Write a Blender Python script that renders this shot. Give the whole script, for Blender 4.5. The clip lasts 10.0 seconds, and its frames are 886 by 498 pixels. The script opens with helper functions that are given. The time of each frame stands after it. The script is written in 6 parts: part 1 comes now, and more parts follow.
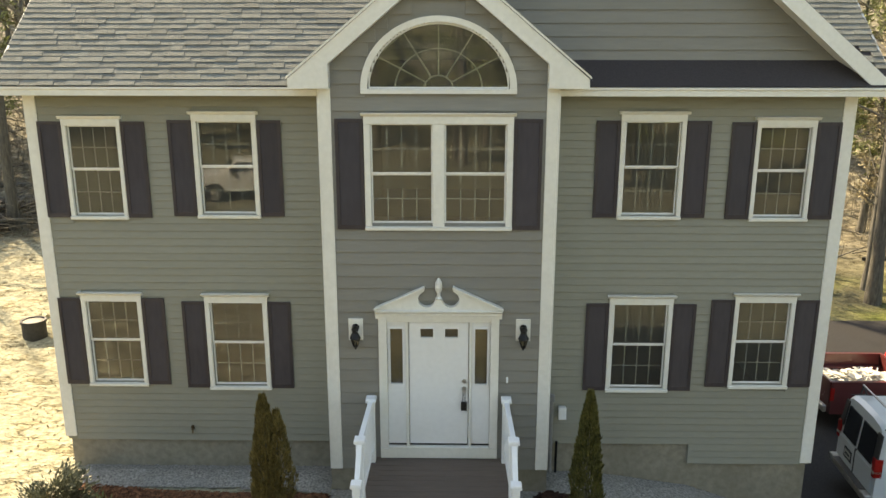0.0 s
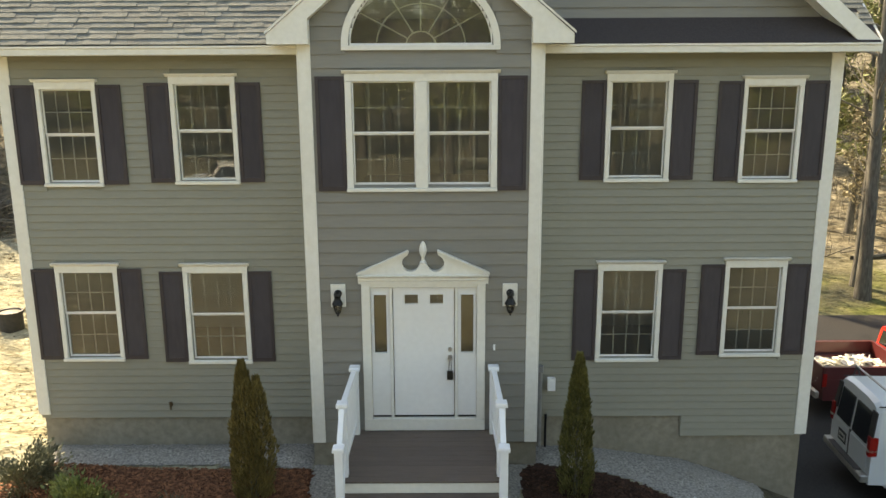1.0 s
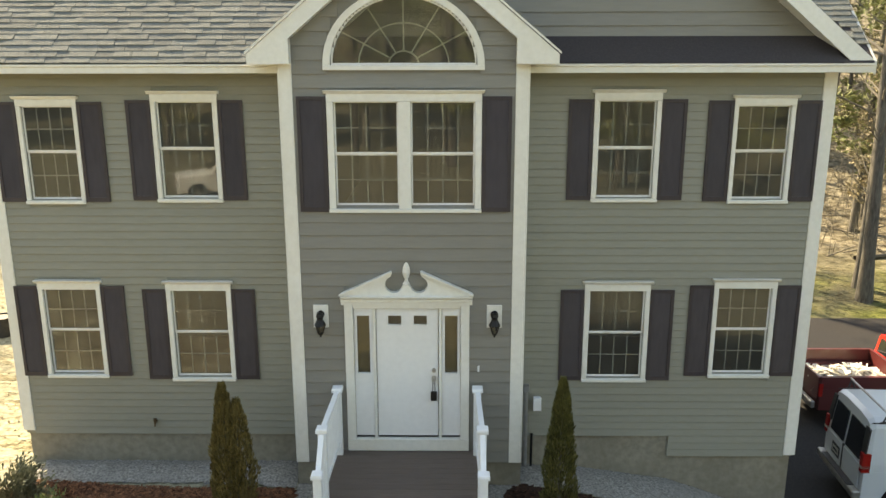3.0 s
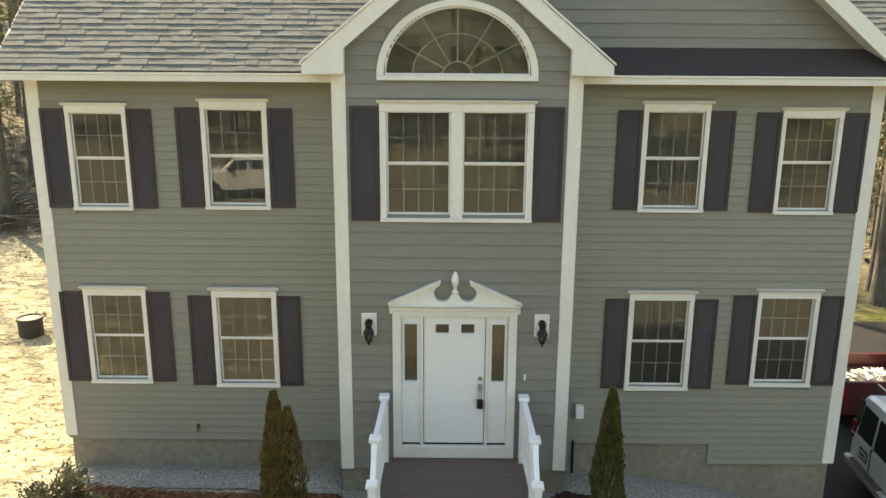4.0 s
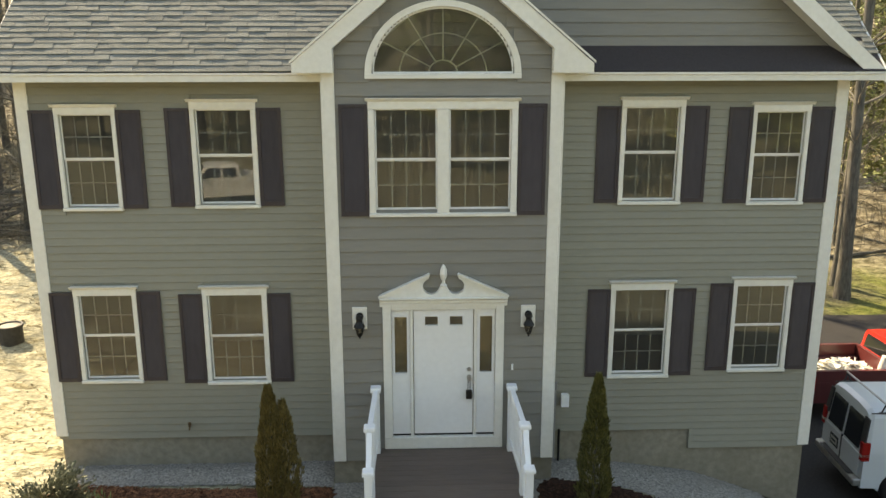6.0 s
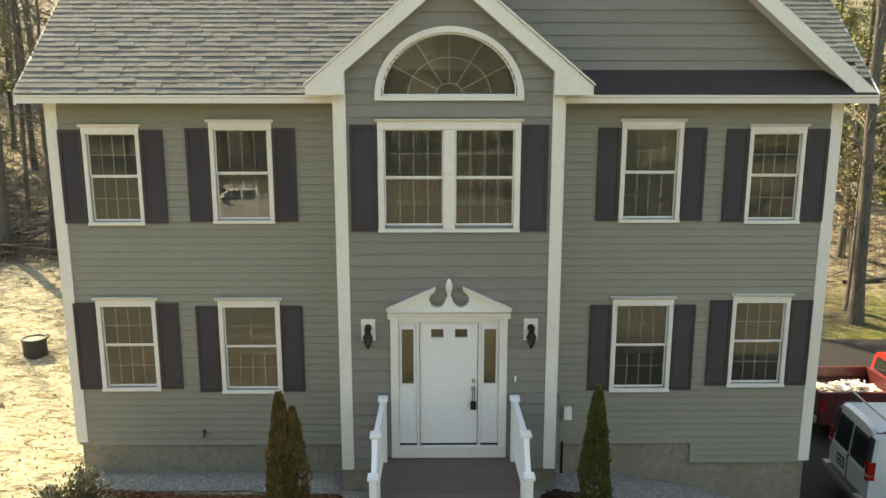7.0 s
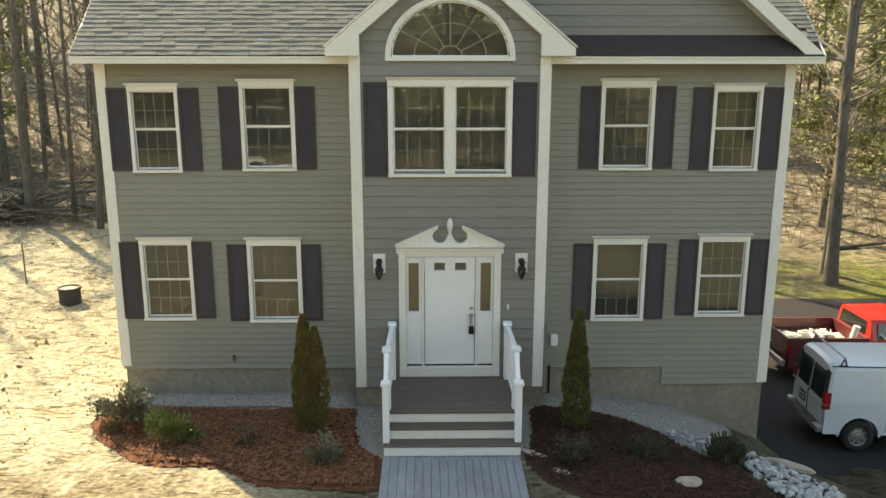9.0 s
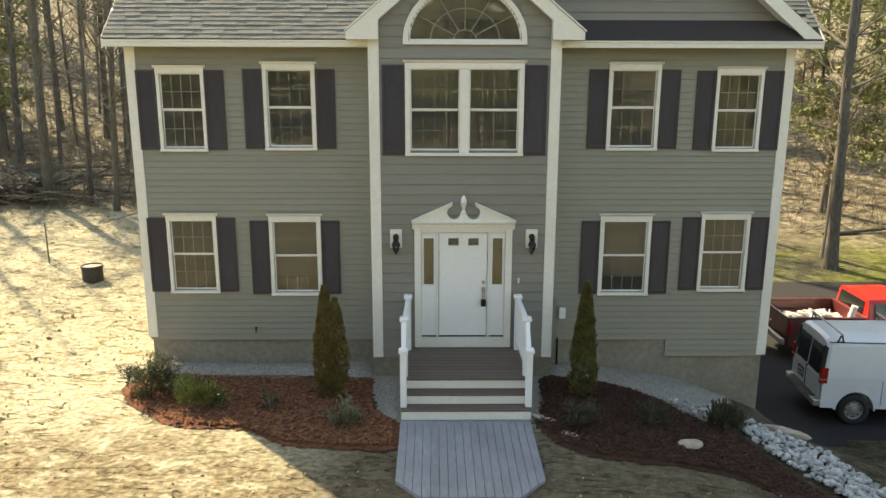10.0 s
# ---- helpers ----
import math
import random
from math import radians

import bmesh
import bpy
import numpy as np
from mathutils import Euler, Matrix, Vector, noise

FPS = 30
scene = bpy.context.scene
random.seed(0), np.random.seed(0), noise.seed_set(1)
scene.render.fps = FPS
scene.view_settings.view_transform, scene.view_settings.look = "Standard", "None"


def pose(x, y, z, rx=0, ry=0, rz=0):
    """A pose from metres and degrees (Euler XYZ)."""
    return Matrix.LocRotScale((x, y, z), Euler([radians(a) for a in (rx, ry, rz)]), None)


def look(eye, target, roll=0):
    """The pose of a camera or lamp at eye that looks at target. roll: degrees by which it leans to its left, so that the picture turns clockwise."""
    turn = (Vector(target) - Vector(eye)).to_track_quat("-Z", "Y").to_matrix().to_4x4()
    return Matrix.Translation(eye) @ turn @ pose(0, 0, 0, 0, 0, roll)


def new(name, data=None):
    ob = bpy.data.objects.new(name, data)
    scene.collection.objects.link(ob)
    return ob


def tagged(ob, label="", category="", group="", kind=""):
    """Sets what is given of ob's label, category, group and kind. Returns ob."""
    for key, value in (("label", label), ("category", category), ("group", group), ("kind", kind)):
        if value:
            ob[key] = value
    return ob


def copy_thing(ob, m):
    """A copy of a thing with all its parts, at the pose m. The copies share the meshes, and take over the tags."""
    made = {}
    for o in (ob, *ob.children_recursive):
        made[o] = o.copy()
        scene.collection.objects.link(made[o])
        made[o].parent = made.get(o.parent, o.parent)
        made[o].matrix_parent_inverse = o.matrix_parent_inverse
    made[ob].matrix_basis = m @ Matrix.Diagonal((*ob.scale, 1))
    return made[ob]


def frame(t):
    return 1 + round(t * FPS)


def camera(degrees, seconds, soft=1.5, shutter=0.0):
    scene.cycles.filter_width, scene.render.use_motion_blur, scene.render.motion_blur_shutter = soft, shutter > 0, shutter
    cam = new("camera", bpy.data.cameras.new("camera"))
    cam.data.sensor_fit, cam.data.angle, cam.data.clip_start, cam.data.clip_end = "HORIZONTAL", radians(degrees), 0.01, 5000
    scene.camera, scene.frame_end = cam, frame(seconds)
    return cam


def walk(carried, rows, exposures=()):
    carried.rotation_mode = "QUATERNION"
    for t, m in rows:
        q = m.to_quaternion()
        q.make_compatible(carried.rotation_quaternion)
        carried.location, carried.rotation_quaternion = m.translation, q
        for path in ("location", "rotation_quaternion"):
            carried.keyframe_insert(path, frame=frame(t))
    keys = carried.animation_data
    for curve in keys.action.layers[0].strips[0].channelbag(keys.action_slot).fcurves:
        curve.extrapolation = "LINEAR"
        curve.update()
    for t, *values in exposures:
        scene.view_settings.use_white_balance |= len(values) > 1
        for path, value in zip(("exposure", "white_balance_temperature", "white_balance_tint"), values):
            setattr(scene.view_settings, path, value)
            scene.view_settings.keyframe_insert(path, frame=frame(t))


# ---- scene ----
cam = camera(58.0, 10.0)
PATH = [
    (0, (0.220, -10.971, 6.728), (0.192, -9.036, 6.223), 0.04),
    (0.5, (0.309, -10.969, 6.087), (0.305, -9.024, 5.621), -0.24),
    (1, (0.286, -10.916, 5.827), (0.285, -8.966, 5.380), -0.29),
    (1.5, (0.422, -10.813, 5.836), (0.399, -8.863, 5.392), -0.14),
    (2, (0.864, -10.690, 5.996), (0.829, -8.744, 5.535), -0.63),
    (2.2, (0.759, -10.640, 6.060), (0.712, -8.695, 5.596), -0.22),
    (3.3, (0.508, -10.678, 6.361), (0.493, -8.739, 5.870), -0.07),
    (3.5, (0.328, -10.659, 6.406), (0.311, -8.721, 5.912), 0.02),
    (4, (-0.134, -10.667, 6.488), (-0.141, -8.730, 5.992), 0.38),
    (4.5, (-0.657, -10.759, 6.502), (-0.633, -8.822, 6.005), 0.49),
    (5, (-1.094, -10.901, 6.443), (-1.057, -8.962, 5.955), 0.69),
    (5.5, (-1.160, -10.955, 6.425), (-1.121, -9.016, 5.937), 0.77),
    (6, (-0.413, -11.003, 6.346), (-0.341, -9.061, 5.873), -0.08),
    (6.2, (-0.352, -11.011, 6.373), (-0.299, -9.061, 5.932), -0.12),
    (7.5, (-0.132, -11.942, 6.217), (-0.112, -9.984, 5.810), 0.06),
    (8, (-0.110, -12.375, 6.174), (-0.091, -10.419, 5.759), 0.18),
    (8.5, (-0.223, -12.884, 6.073), (-0.206, -10.928, 5.656), 0.09),
    (9, (-0.321, -13.306, 5.956), (-0.291, -11.357, 5.509), 0.03),
    (9.5, (-0.496, -13.692, 5.902), (-0.479, -11.743, 5.451), 0.14),
    (10, (-0.529, -13.990, 5.859), (-0.506, -12.046, 5.387), 0.16),
]
walk(cam, [(t, look(eye, target, roll)) for t, eye, target, roll in PATH],
     [(0, 1.93, 9700, 9), (3.5, 2.06, 9700, 9), (5.5, 1.87, 9700, 9), (7.5, 1.88, 9700, 9), (10, 1.88, 9700, 9)])

# ---- world, sun, exposure ----
world = bpy.data.worlds.new("sky")
scene.world = world
world.use_nodes = True
wn = world.node_tree.nodes
sky = wn.new("ShaderNodeTexSky")
sky.sky_type = "NISHITA"
sky.sun_disc = False
TO_SUN = Vector((-0.499, 0.581, 0.643)).normalized()
sky.sun_elevation = math.asin(TO_SUN.z)
sky.sun_rotation = math.atan2(TO_SUN.x, TO_SUN.y)
wn["Background"].inputs[1].default_value = 0.13
world.node_tree.links.new(sky.outputs[0], wn["Background"].inputs[0])
sun = new("sun", bpy.data.lights.new("sun", "SUN"))
sun.data.energy, sun.data.angle, sun.data.color = 3.6, radians(0.6), (1.0, 0.94, 0.84)
sun.matrix_world = look(TO_SUN * 60, (0, 0, 0))

# ---- materials ----
def rgb(c):
    return (c[0], c[1], c[2], 1.0)


def material(name, col, col2=None, rough=0.6, scale=8.0, detail=6.0, stretch=(1, 1, 1), bump=0.0, bump_scale=None,
             metal=0.0, stain=None, stain_scale=1.2, stain_amount=0.35, rnd=0.0, spec=0.5, island=False):
    """Two-scale procedural surface: fine grain between col and col2, large soft stains, relief, and a tone that varies piece by piece."""
    m = bpy.data.materials.new(name)
    m.use_nodes = True
    nt = m.node_tree
    N, L = nt.nodes, nt.links
    b = N["Principled BSDF"]
    b.inputs["Roughness"].default_value = rough
    b.inputs["Metallic"].default_value = metal
    b.inputs["Specular IOR Level"].default_value = spec
    geo = N.new("ShaderNodeNewGeometry")
    mp = N.new("ShaderNodeMapping")
    mp.inputs["Scale"].default_value = stretch
    L.new(geo.outputs["Position"], mp.inputs["Vector"])
    n1 = N.new("ShaderNodeTexNoise")
    n1.inputs["Scale"].default_value, n1.inputs["Detail"].default_value = scale, detail
    L.new(mp.outputs[0], n1.inputs["Vector"])
    ramp = N.new("ShaderNodeValToRGB")
    ramp.color_ramp.elements[0].position, ramp.color_ramp.elements[1].position = 0.32, 0.68
    ramp.color_ramp.elements[0].color = rgb(col)
    ramp.color_ramp.elements[1].color = rgb(col2 or col)
    L.new(n1.outputs["Fac"], ramp.inputs[0])
    out = ramp.outputs[0]
    if stain:
        n2 = N.new("ShaderNodeTexNoise")
        n2.inputs["Scale"].default_value, n2.inputs["Detail"].default_value = stain_scale, 5.0
        L.new(geo.outputs["Position"], n2.inputs["Vector"])
        r2 = N.new("ShaderNodeMapRange")
        r2.inputs[1].default_value, r2.inputs[2].default_value = 0.42, 0.70
        r2.inputs[3].default_value, r2.inputs[4].default_value = 0.0, stain_amount
        L.new(n2.outputs["Fac"], r2.inputs[0])
        mix = N.new("ShaderNodeMix")
        mix.data_type = "RGBA"
        L.new(r2.outputs[0], mix.inputs[0])
        L.new(out, mix.inputs[6])
        mix.inputs[7].default_value = rgb(stain)
        out = mix.outputs[2]
    if rnd:
        src = geo.outputs["Random Per Island"] if island else N.new("ShaderNodeObjectInfo").outputs["Random"]
        r3 = N.new("ShaderNodeMapRange")
        r3.inputs[3].default_value, r3.inputs[4].default_value = 1.0 - rnd, 1.0 + rnd
        L.new(src, r3.inputs[0])
        hsv = N.new("ShaderNodeHueSaturation")
        L.new(r3.outputs[0], hsv.inputs["Value"])
        L.new(out, hsv.inputs["Color"])
        out = hsv.outputs[0]
    L.new(out, b.inputs["Base Color"])
    if bump:
        n3 = N.new("ShaderNodeTexNoise")
        n3.inputs["Scale"].default_value, n3.inputs["Detail"].default_value = bump_scale or scale * 2, 5.0
        L.new(mp.outputs[0], n3.inputs["Vector"])
        bp = N.new("ShaderNodeBump")
        bp.inputs["Strength"].default_value, bp.inputs["Distance"].default_value = bump, 0.02
        L.new(n3.outputs["Fac"], bp.inputs["Height"])
        L.new(bp.outputs[0], b.inputs["Normal"])
    return m


M_SIDING = material("siding_vinyl", (0.228, 0.227, 0.188), (0.250, 0.247, 0.204), 0.55, 30, stretch=(0.15, 1, 1), bump=0.08,
                    stain=(0.21, 0.203, 0.162), stain_scale=0.6, stain_amount=0.35, rnd=0.025)
M_SIDING_BAY = material("siding_board", (0.20, 0.195, 0.175), (0.222, 0.215, 0.19), 0.6, 24, stretch=(0.12, 1, 1), bump=0.10,
                        stain=(0.185, 0.175, 0.15), stain_scale=0.7, stain_amount=0.35, rnd=0.04)
M_TRIM = material("trim_white", (0.70, 0.69, 0.63), (0.76, 0.75, 0.69), 0.45, 14, bump=0.04, stain=(0.62, 0.60, 0.52),
                  stain_scale=0.9, stain_amount=0.3)
M_SASH = material("sash_white", (0.72, 0.72, 0.69), (0.77, 0.77, 0.74), 0.35, 20)
M_MUNTIN = material("muntin_grey", (0.55, 0.54, 0.49), (0.60, 0.59, 0.54), 0.5, 20)
M_SHUTTER = material("shutter_paint", (0.033, 0.025, 0.028), (0.044, 0.033, 0.036), 0.62, 18, stretch=(1, 1, 0.2), bump=0.05,
                     stain=(0.06, 0.05, 0.055), stain_scale=1.3, stain_amount=0.4, rnd=0.10)
M_DOOR = material("door_paint", (0.74, 0.745, 0.73), (0.78, 0.785, 0.77), 0.4, 12, stain=(0.68, 0.68, 0.65), stain_scale=1.5, stain_amount=0.25)
M_CONCRETE = material("concrete", (0.21, 0.19, 0.145), (0.29, 0.265, 0.21), 0.9, 9, bump=0.25, stain=(0.16, 0.14, 0.10),
                      stain_scale=1.1, stain_amount=0.6)
M_SHINGLE = material("shingle", (0.115, 0.122, 0.110), (0.225, 0.235, 0.210), 0.95, 90, detail=3, bump=0.5, bump_scale=160,
                     stain=(0.15, 0.15, 0.13), stain_scale=0.8, stain_amount=0.45, rnd=0.13, spec=0.2)
M_SHINGLE_FAR = material("shingle_rest", (0.115, 0.122, 0.110), (0.225, 0.235, 0.210), 0.95, 90, detail=3, bump=0.5, bump_scale=160,
                         stain=(0.15, 0.15, 0.13), stain_scale=0.8, stain_amount=0.45, rnd=0.13, island=True, spec=0.2)
M_ROOFDECK = material("roof_underlay", (0.036, 0.030, 0.031), (0.050, 0.041, 0.041), 0.9, 40, bump=0.2)
M_INSIDE = material("inside_paint", (0.62, 0.56, 0.50), (0.68, 0.62, 0.55), 0.9, 4)
M_INFLOOR = material("inside_floor", (0.36, 0.26, 0.18), (0.44, 0.32, 0.22), 0.5, 6, stretch=(1, 6, 1))
M_DECK = material("deck_board", (0.10, 0.075, 0.06), (0.135, 0.10, 0.08), 0.75, 18, stretch=(0.2, 3, 1), bump=0.2,
                  stain=(0.09, 0.075, 0.065), stain_scale=1.5, rnd=0.08)
M_WALKWAY = material("walkway_board", (0.19, 0.21, 0.235), (0.27, 0.29, 0.315), 0.8, 22, stretch=(3, 0.2, 1), bump=0.25,
                     stain=(0.15, 0.16, 0.18), stain_scale=1.5, stain_amount=0.5, rnd=0.07)
M_RAIL = material("rail_vinyl", (0.76, 0.78, 0.78), (0.80, 0.82, 0.82), 0.35, 10)
M_BLACK = material("black_metal", (0.012, 0.012, 0.012), (0.02, 0.02, 0.02), 0.4, 30, metal=0.6)
M_STEEL = material("brushed_nickel", (0.42, 0.40, 0.36), (0.52, 0.50, 0.46), 0.3, 60, metal=1.0)
M_GREYPIPE = material("grey_pvc", (0.17, 0.17, 0.17), (0.22, 0.22, 0.21), 0.6, 12)
M_RUBBER = material("rubber", (0.015, 0.015, 0.015), (0.025, 0.025, 0.024), 0.85, 30, bump=0.2)


def glass_material(name, tint, rough=0.0, veil=0.03):
    m = bpy.data.materials.new(name)
    m.use_nodes = True
    N, L = m.node_tree.nodes, m.node_tree.links
    N.remove(N["Principled BSDF"])
    tr = N.new("ShaderNodeBsdfTransparent")
    tr.inputs[0].default_value = rgb(tint)
    gl = N.new("ShaderNodeBsdfGlossy")
    gl.inputs["Roughness"].default_value = rough
    fr = N.new("ShaderNodeFresnel")
    fr.inputs[0].default_value = 1.75
    mix = N.new("ShaderNodeMixShader")
    L.new(fr.outputs[0], mix.inputs[0])
    L.new(tr.outputs[0], mix.inputs[1])
    L.new(gl.outputs[0], mix.inputs[2])
    # grey diffuse share, a haze put into the glass to lift the panes
    df = N.new("ShaderNodeBsdfDiffuse")
    df.inputs[0].default_value = (0.42, 0.40, 0.36, 1)
    film = N.new("ShaderNodeMixShader")
    film.inputs[0].default_value = veil
    L.new(mix.outputs[0], film.inputs[1])
    L.new(df.outputs[0], film.inputs[2])
    L.new(film.outputs[0], N["Material Output"].inputs[0])
    return m


M_GLASS = glass_material("window_glass", (0.84, 0.85, 0.82), veil=0.045)

# ---- mesh helpers ----
def box(bm, x0, x1, y0, y1, z0, z1):
    vs = [bm.verts.new(p) for p in ((x0, y0, z0), (x1, y0, z0), (x1, y1, z0), (x0, y1, z0), (x0, y0, z1), (x1, y0, z1), (x1, y1, z1), (x0, y1, z1))]
    for f in ((0, 3, 2, 1), (4, 5, 6, 7), (0, 1, 5, 4), (1, 2, 6, 5), (2, 3, 7, 6), (3, 0, 4, 7)):
        bm.faces.new([vs[i] for i in f])
    return vs


def prism(bm, outline, y0, y1):
    """An outline in x and z, run from y0 to y1."""
    a = [bm.verts.new((x, y0, z)) for x, z in outline]
    b = [bm.verts.new((x, y1, z)) for x, z in outline]
    bm.faces.new(a)
    bm.faces.new(list(reversed(b)))
    for i in range(len(a)):
        j = (i + 1) % len(a)
        bm.faces.new((a[j], a[i], b[i], b[j]))


def prism_x(bm, outline, x0, x1):
    """An outline in y and z, run from x0 to x1."""
    a = [bm.verts.new((x0, y, z)) for y, z in outline]
    b = [bm.verts.new((x1, y, z)) for y, z in outline]
    bm.faces.new(a)
    bm.faces.new(list(reversed(b)))
    for i in range(len(a)):
        j = (i + 1) % len(a)
        bm.faces.new((a[j], a[i], b[i], b[j]))


def prism_z(bm, outline, z0, z1):
    a = [bm.verts.new((x, y, z0)) for x, y in outline]
    b = [bm.verts.new((x, y, z1)) for x, y in outline]
    bm.faces.new(a)
    bm.faces.new(list(reversed(b)))
    for i in range(len(a)):
        j = (i + 1) % len(a)
        bm.faces.new((a[j], a[i], b[i], b[j]))


def tube(bm, p0, p1, r0, r1, sides=8, cap=True):
    p0, p1 = Vector(p0), Vector(p1)
    axis = (p1 - p0).normalized()
    u = axis.orthogonal().normalized()
    v = axis.cross(u)
    rings = []
    for p, r in ((p0, r0), (p1, r1)):
        rings.append([bm.verts.new(p + (u * math.cos(2 * math.pi * i / sides) + v * math.sin(2 * math.pi * i / sides)) * r) for i in range(sides)])
    for i in range(sides):
        j = (i + 1) % sides
        bm.faces.new((rings[0][i], rings[0][j], rings[1][j], rings[1][i]))
    if cap:
        bm.faces.new(list(reversed(rings[0])))
        bm.faces.new(rings[1])


def lathe(bm, profile, at=(0, 0, 0), sides=16):
    """A profile of (radius, height) turned round the z axis."""
    rings = []
    for r, z in profile:
        rings.append([bm.verts.new((at[0] + r * math.cos(2 * math.pi * i / sides), at[1] + r * math.sin(2 * math.pi * i / sides), at[2] + z)) for i in range(sides)])
    for a, b in zip(rings, rings[1:]):
        for i in range(sides):
            j = (i + 1) % sides
            bm.faces.new((a[i], a[j], b[j], b[i]))
    bm.faces.new(list(reversed(rings[0])))
    bm.faces.new(rings[-1])


def mesh_of(name, bm, mat, bevel=0.0, smooth=False):
    if bevel:
        bmesh.ops.bevel(bm, geom=bm.edges[:], offset=bevel, segments=1, affect="EDGES", clamp_overlap=True)
    bmesh.ops.recalc_face_normals(bm, faces=bm.faces[:])
    me = bpy.data.meshes.new(name)
    bm.to_mesh(me)
    bm.free()
    me.materials.append(mat)
    if smooth:
        for p in me.polygons:
            p.use_smooth = True
    return me


def part(name, bm, mat, parent=None, label="", at=(0, 0, 0), bevel=0.0, smooth=False):
    """A bmesh, or a mesh that is shared, as one object under a thing or a part."""
    me = mesh_of(name, bm, mat, bevel, smooth) if isinstance(bm, bmesh.types.BMesh) else bm
    ob = new(name, me)
    ob.parent = parent
    ob.location = at
    if label:
        tagged(ob, label)
    return ob


def thing(name, label, category, group="", kind="", at=(0, 0, 0), turn=0.0):
    ob = new(name)
    ob.empty_display_size = 0.2
    ob.location = at
    ob.rotation_euler = (0, 0, radians(turn))
    return tagged(ob, label, category, group, kind)


def interp(x, xs, ys):
    return float(np.interp(x, xs, ys))


# ---- lie of the land ----
def land(x, y):
    mid = interp(x, (1.6, 2.6, 4.0, 4.7, 5.9, 7.2, 8.0), (0, -0.05, -0.26, -0.5, -1.0, -2.15, -2.45))
    front = interp(x, (1.6, 3.0, 4.5, 6.0, 8.0, 12.0, 40.0), (0, -0.10, -0.32, -0.62, -1.1, -1.9, -2.45))
    back = interp(x, (2.0, 5.0, 5.9, 6.3), (0, -0.9, -2.40, -2.45))
    t = min(1.0, max(0.0, (0.9 - y) / 2.9))
    z = mid + (front - mid) * t * t * (3 - 2 * t)
    t = min(1.0, max(0.0, (y - 0.9) / 1.2))
    z += (back - z) * t * t * (3 - 2 * t)
    if x < -6:
        z += interp(x, (-60, -20, -6), (2.2, 0.4, 0.0))
    if y > 10:
        z += (y - 10) * 0.05
    d = math.hypot(x, max(0.0, y) + min(0.0, y + 14))
    z += interp(d, (30, 60, 110, 400), (0, 3.5, 14, 30))
    return z


def clear(x, y):
    """0 on and round the house and its beds, 1 further off, where the soil is rough."""
    d = max(-x - 6.3, -y - 4.6, y - 10 if x < 5 else y - 14)
    if x > 9.5 and y < 0:
        d = max(d, min(x - 9.5, -y))
    return min(1.0, max(0.0, d / 2.0))


def ground_height(x, y):
    c = clear(x, y)
    n = 0.08 * noise.noise((x * 0.35, y * 0.35, 0)) + 0.025 * noise.noise((x * 1.3, y * 1.3, 3)) + 0.02 * noise.noise((x * 4, y * 4, 7))
    rut = max(0.0, 1 - abs(noise.noise((x * 0.55 + y * 0.3, y * 1.5 - x * 0.5, 21))) / 0.09) if c else 0.0
    return land(x, y) + c * n - c * 0.035 * rut + (1 - c) * 0.012 * noise.noise((x * 5, y * 5, 7)) + c * 0.035 * abs(noise.noise((x * 2.3 + y, y * 3.1, 11))) + c * 0.030 * noise.noise((x * 8, y * 8, 4))

# ---- the house: shell ----
WY = 0.65            # front face of the two wings
WL, WR = -5.98, 5.91
BAY = 1.62
SLOPE = 0.83
EAVE_Y, EAVE_Z = 0.2, 6.13
# depth out of view, stretched so that the house shades the driveway
RIDGE_Y = 6.3
BACK_Y = 11.95
RIDGE_Z = EAVE_Z + SLOPE * (RIDGE_Y - EAVE_Y)
house = thing("house", "two-storey colonial house with grey-green siding, white trim and dark shutters", "house")

# centre x, sill z, and how wide and high each stands to the common pattern
WINDOWS = [(-5.063, 4.140, 0.94, 0.957), (-3.123, 4.163, 1.03, 0.985), (3.083, 4.168, 1.03, 0.989), (4.985, 4.150, 0.94, 0.952),
           (-5.044, 1.454, 1.02, 0.964), (-3.123, 1.405, 1.06, 0.987), (3.072, 1.405, 1.06, 0.990), (4.946, 1.478, 1.01, 0.969)]
HOLE = (0.39, 0.06, 1.45)
TWIN = (0.0, 4.145)


def wall_boxes(bm, x0, x1, z0, z1, y0, y1, holes):
    """A wall as blocks that leave the holes (x0, x1, z0, z1) open."""
    xs = sorted({x0, x1, *[min(max(v, x0), x1) for h in holes for v in h[:2]]})
    for a, b in zip(xs, xs[1:]):
        z = z0
        for h in sorted([h for h in holes if h[0] < (a + b) / 2 < h[1]], key=lambda q: q[2]):
            box(bm, a, b, y0, y1, z, h[2])
            z = h[3]
        box(bm, a, b, y0, y1, z, z1)


def unit_board(exposure, name, mat):
    bm = bmesh.new()
    prism_x(bm, ((0.0, 0.006), (-0.010, 0.006), (-0.011, 0.0), (-0.023, 0.0), (-0.025, 0.005), (-0.006, exposure + 0.012), (0.0, exposure + 0.012)), 0, 1)
    return mesh_of(name, bm, mat)


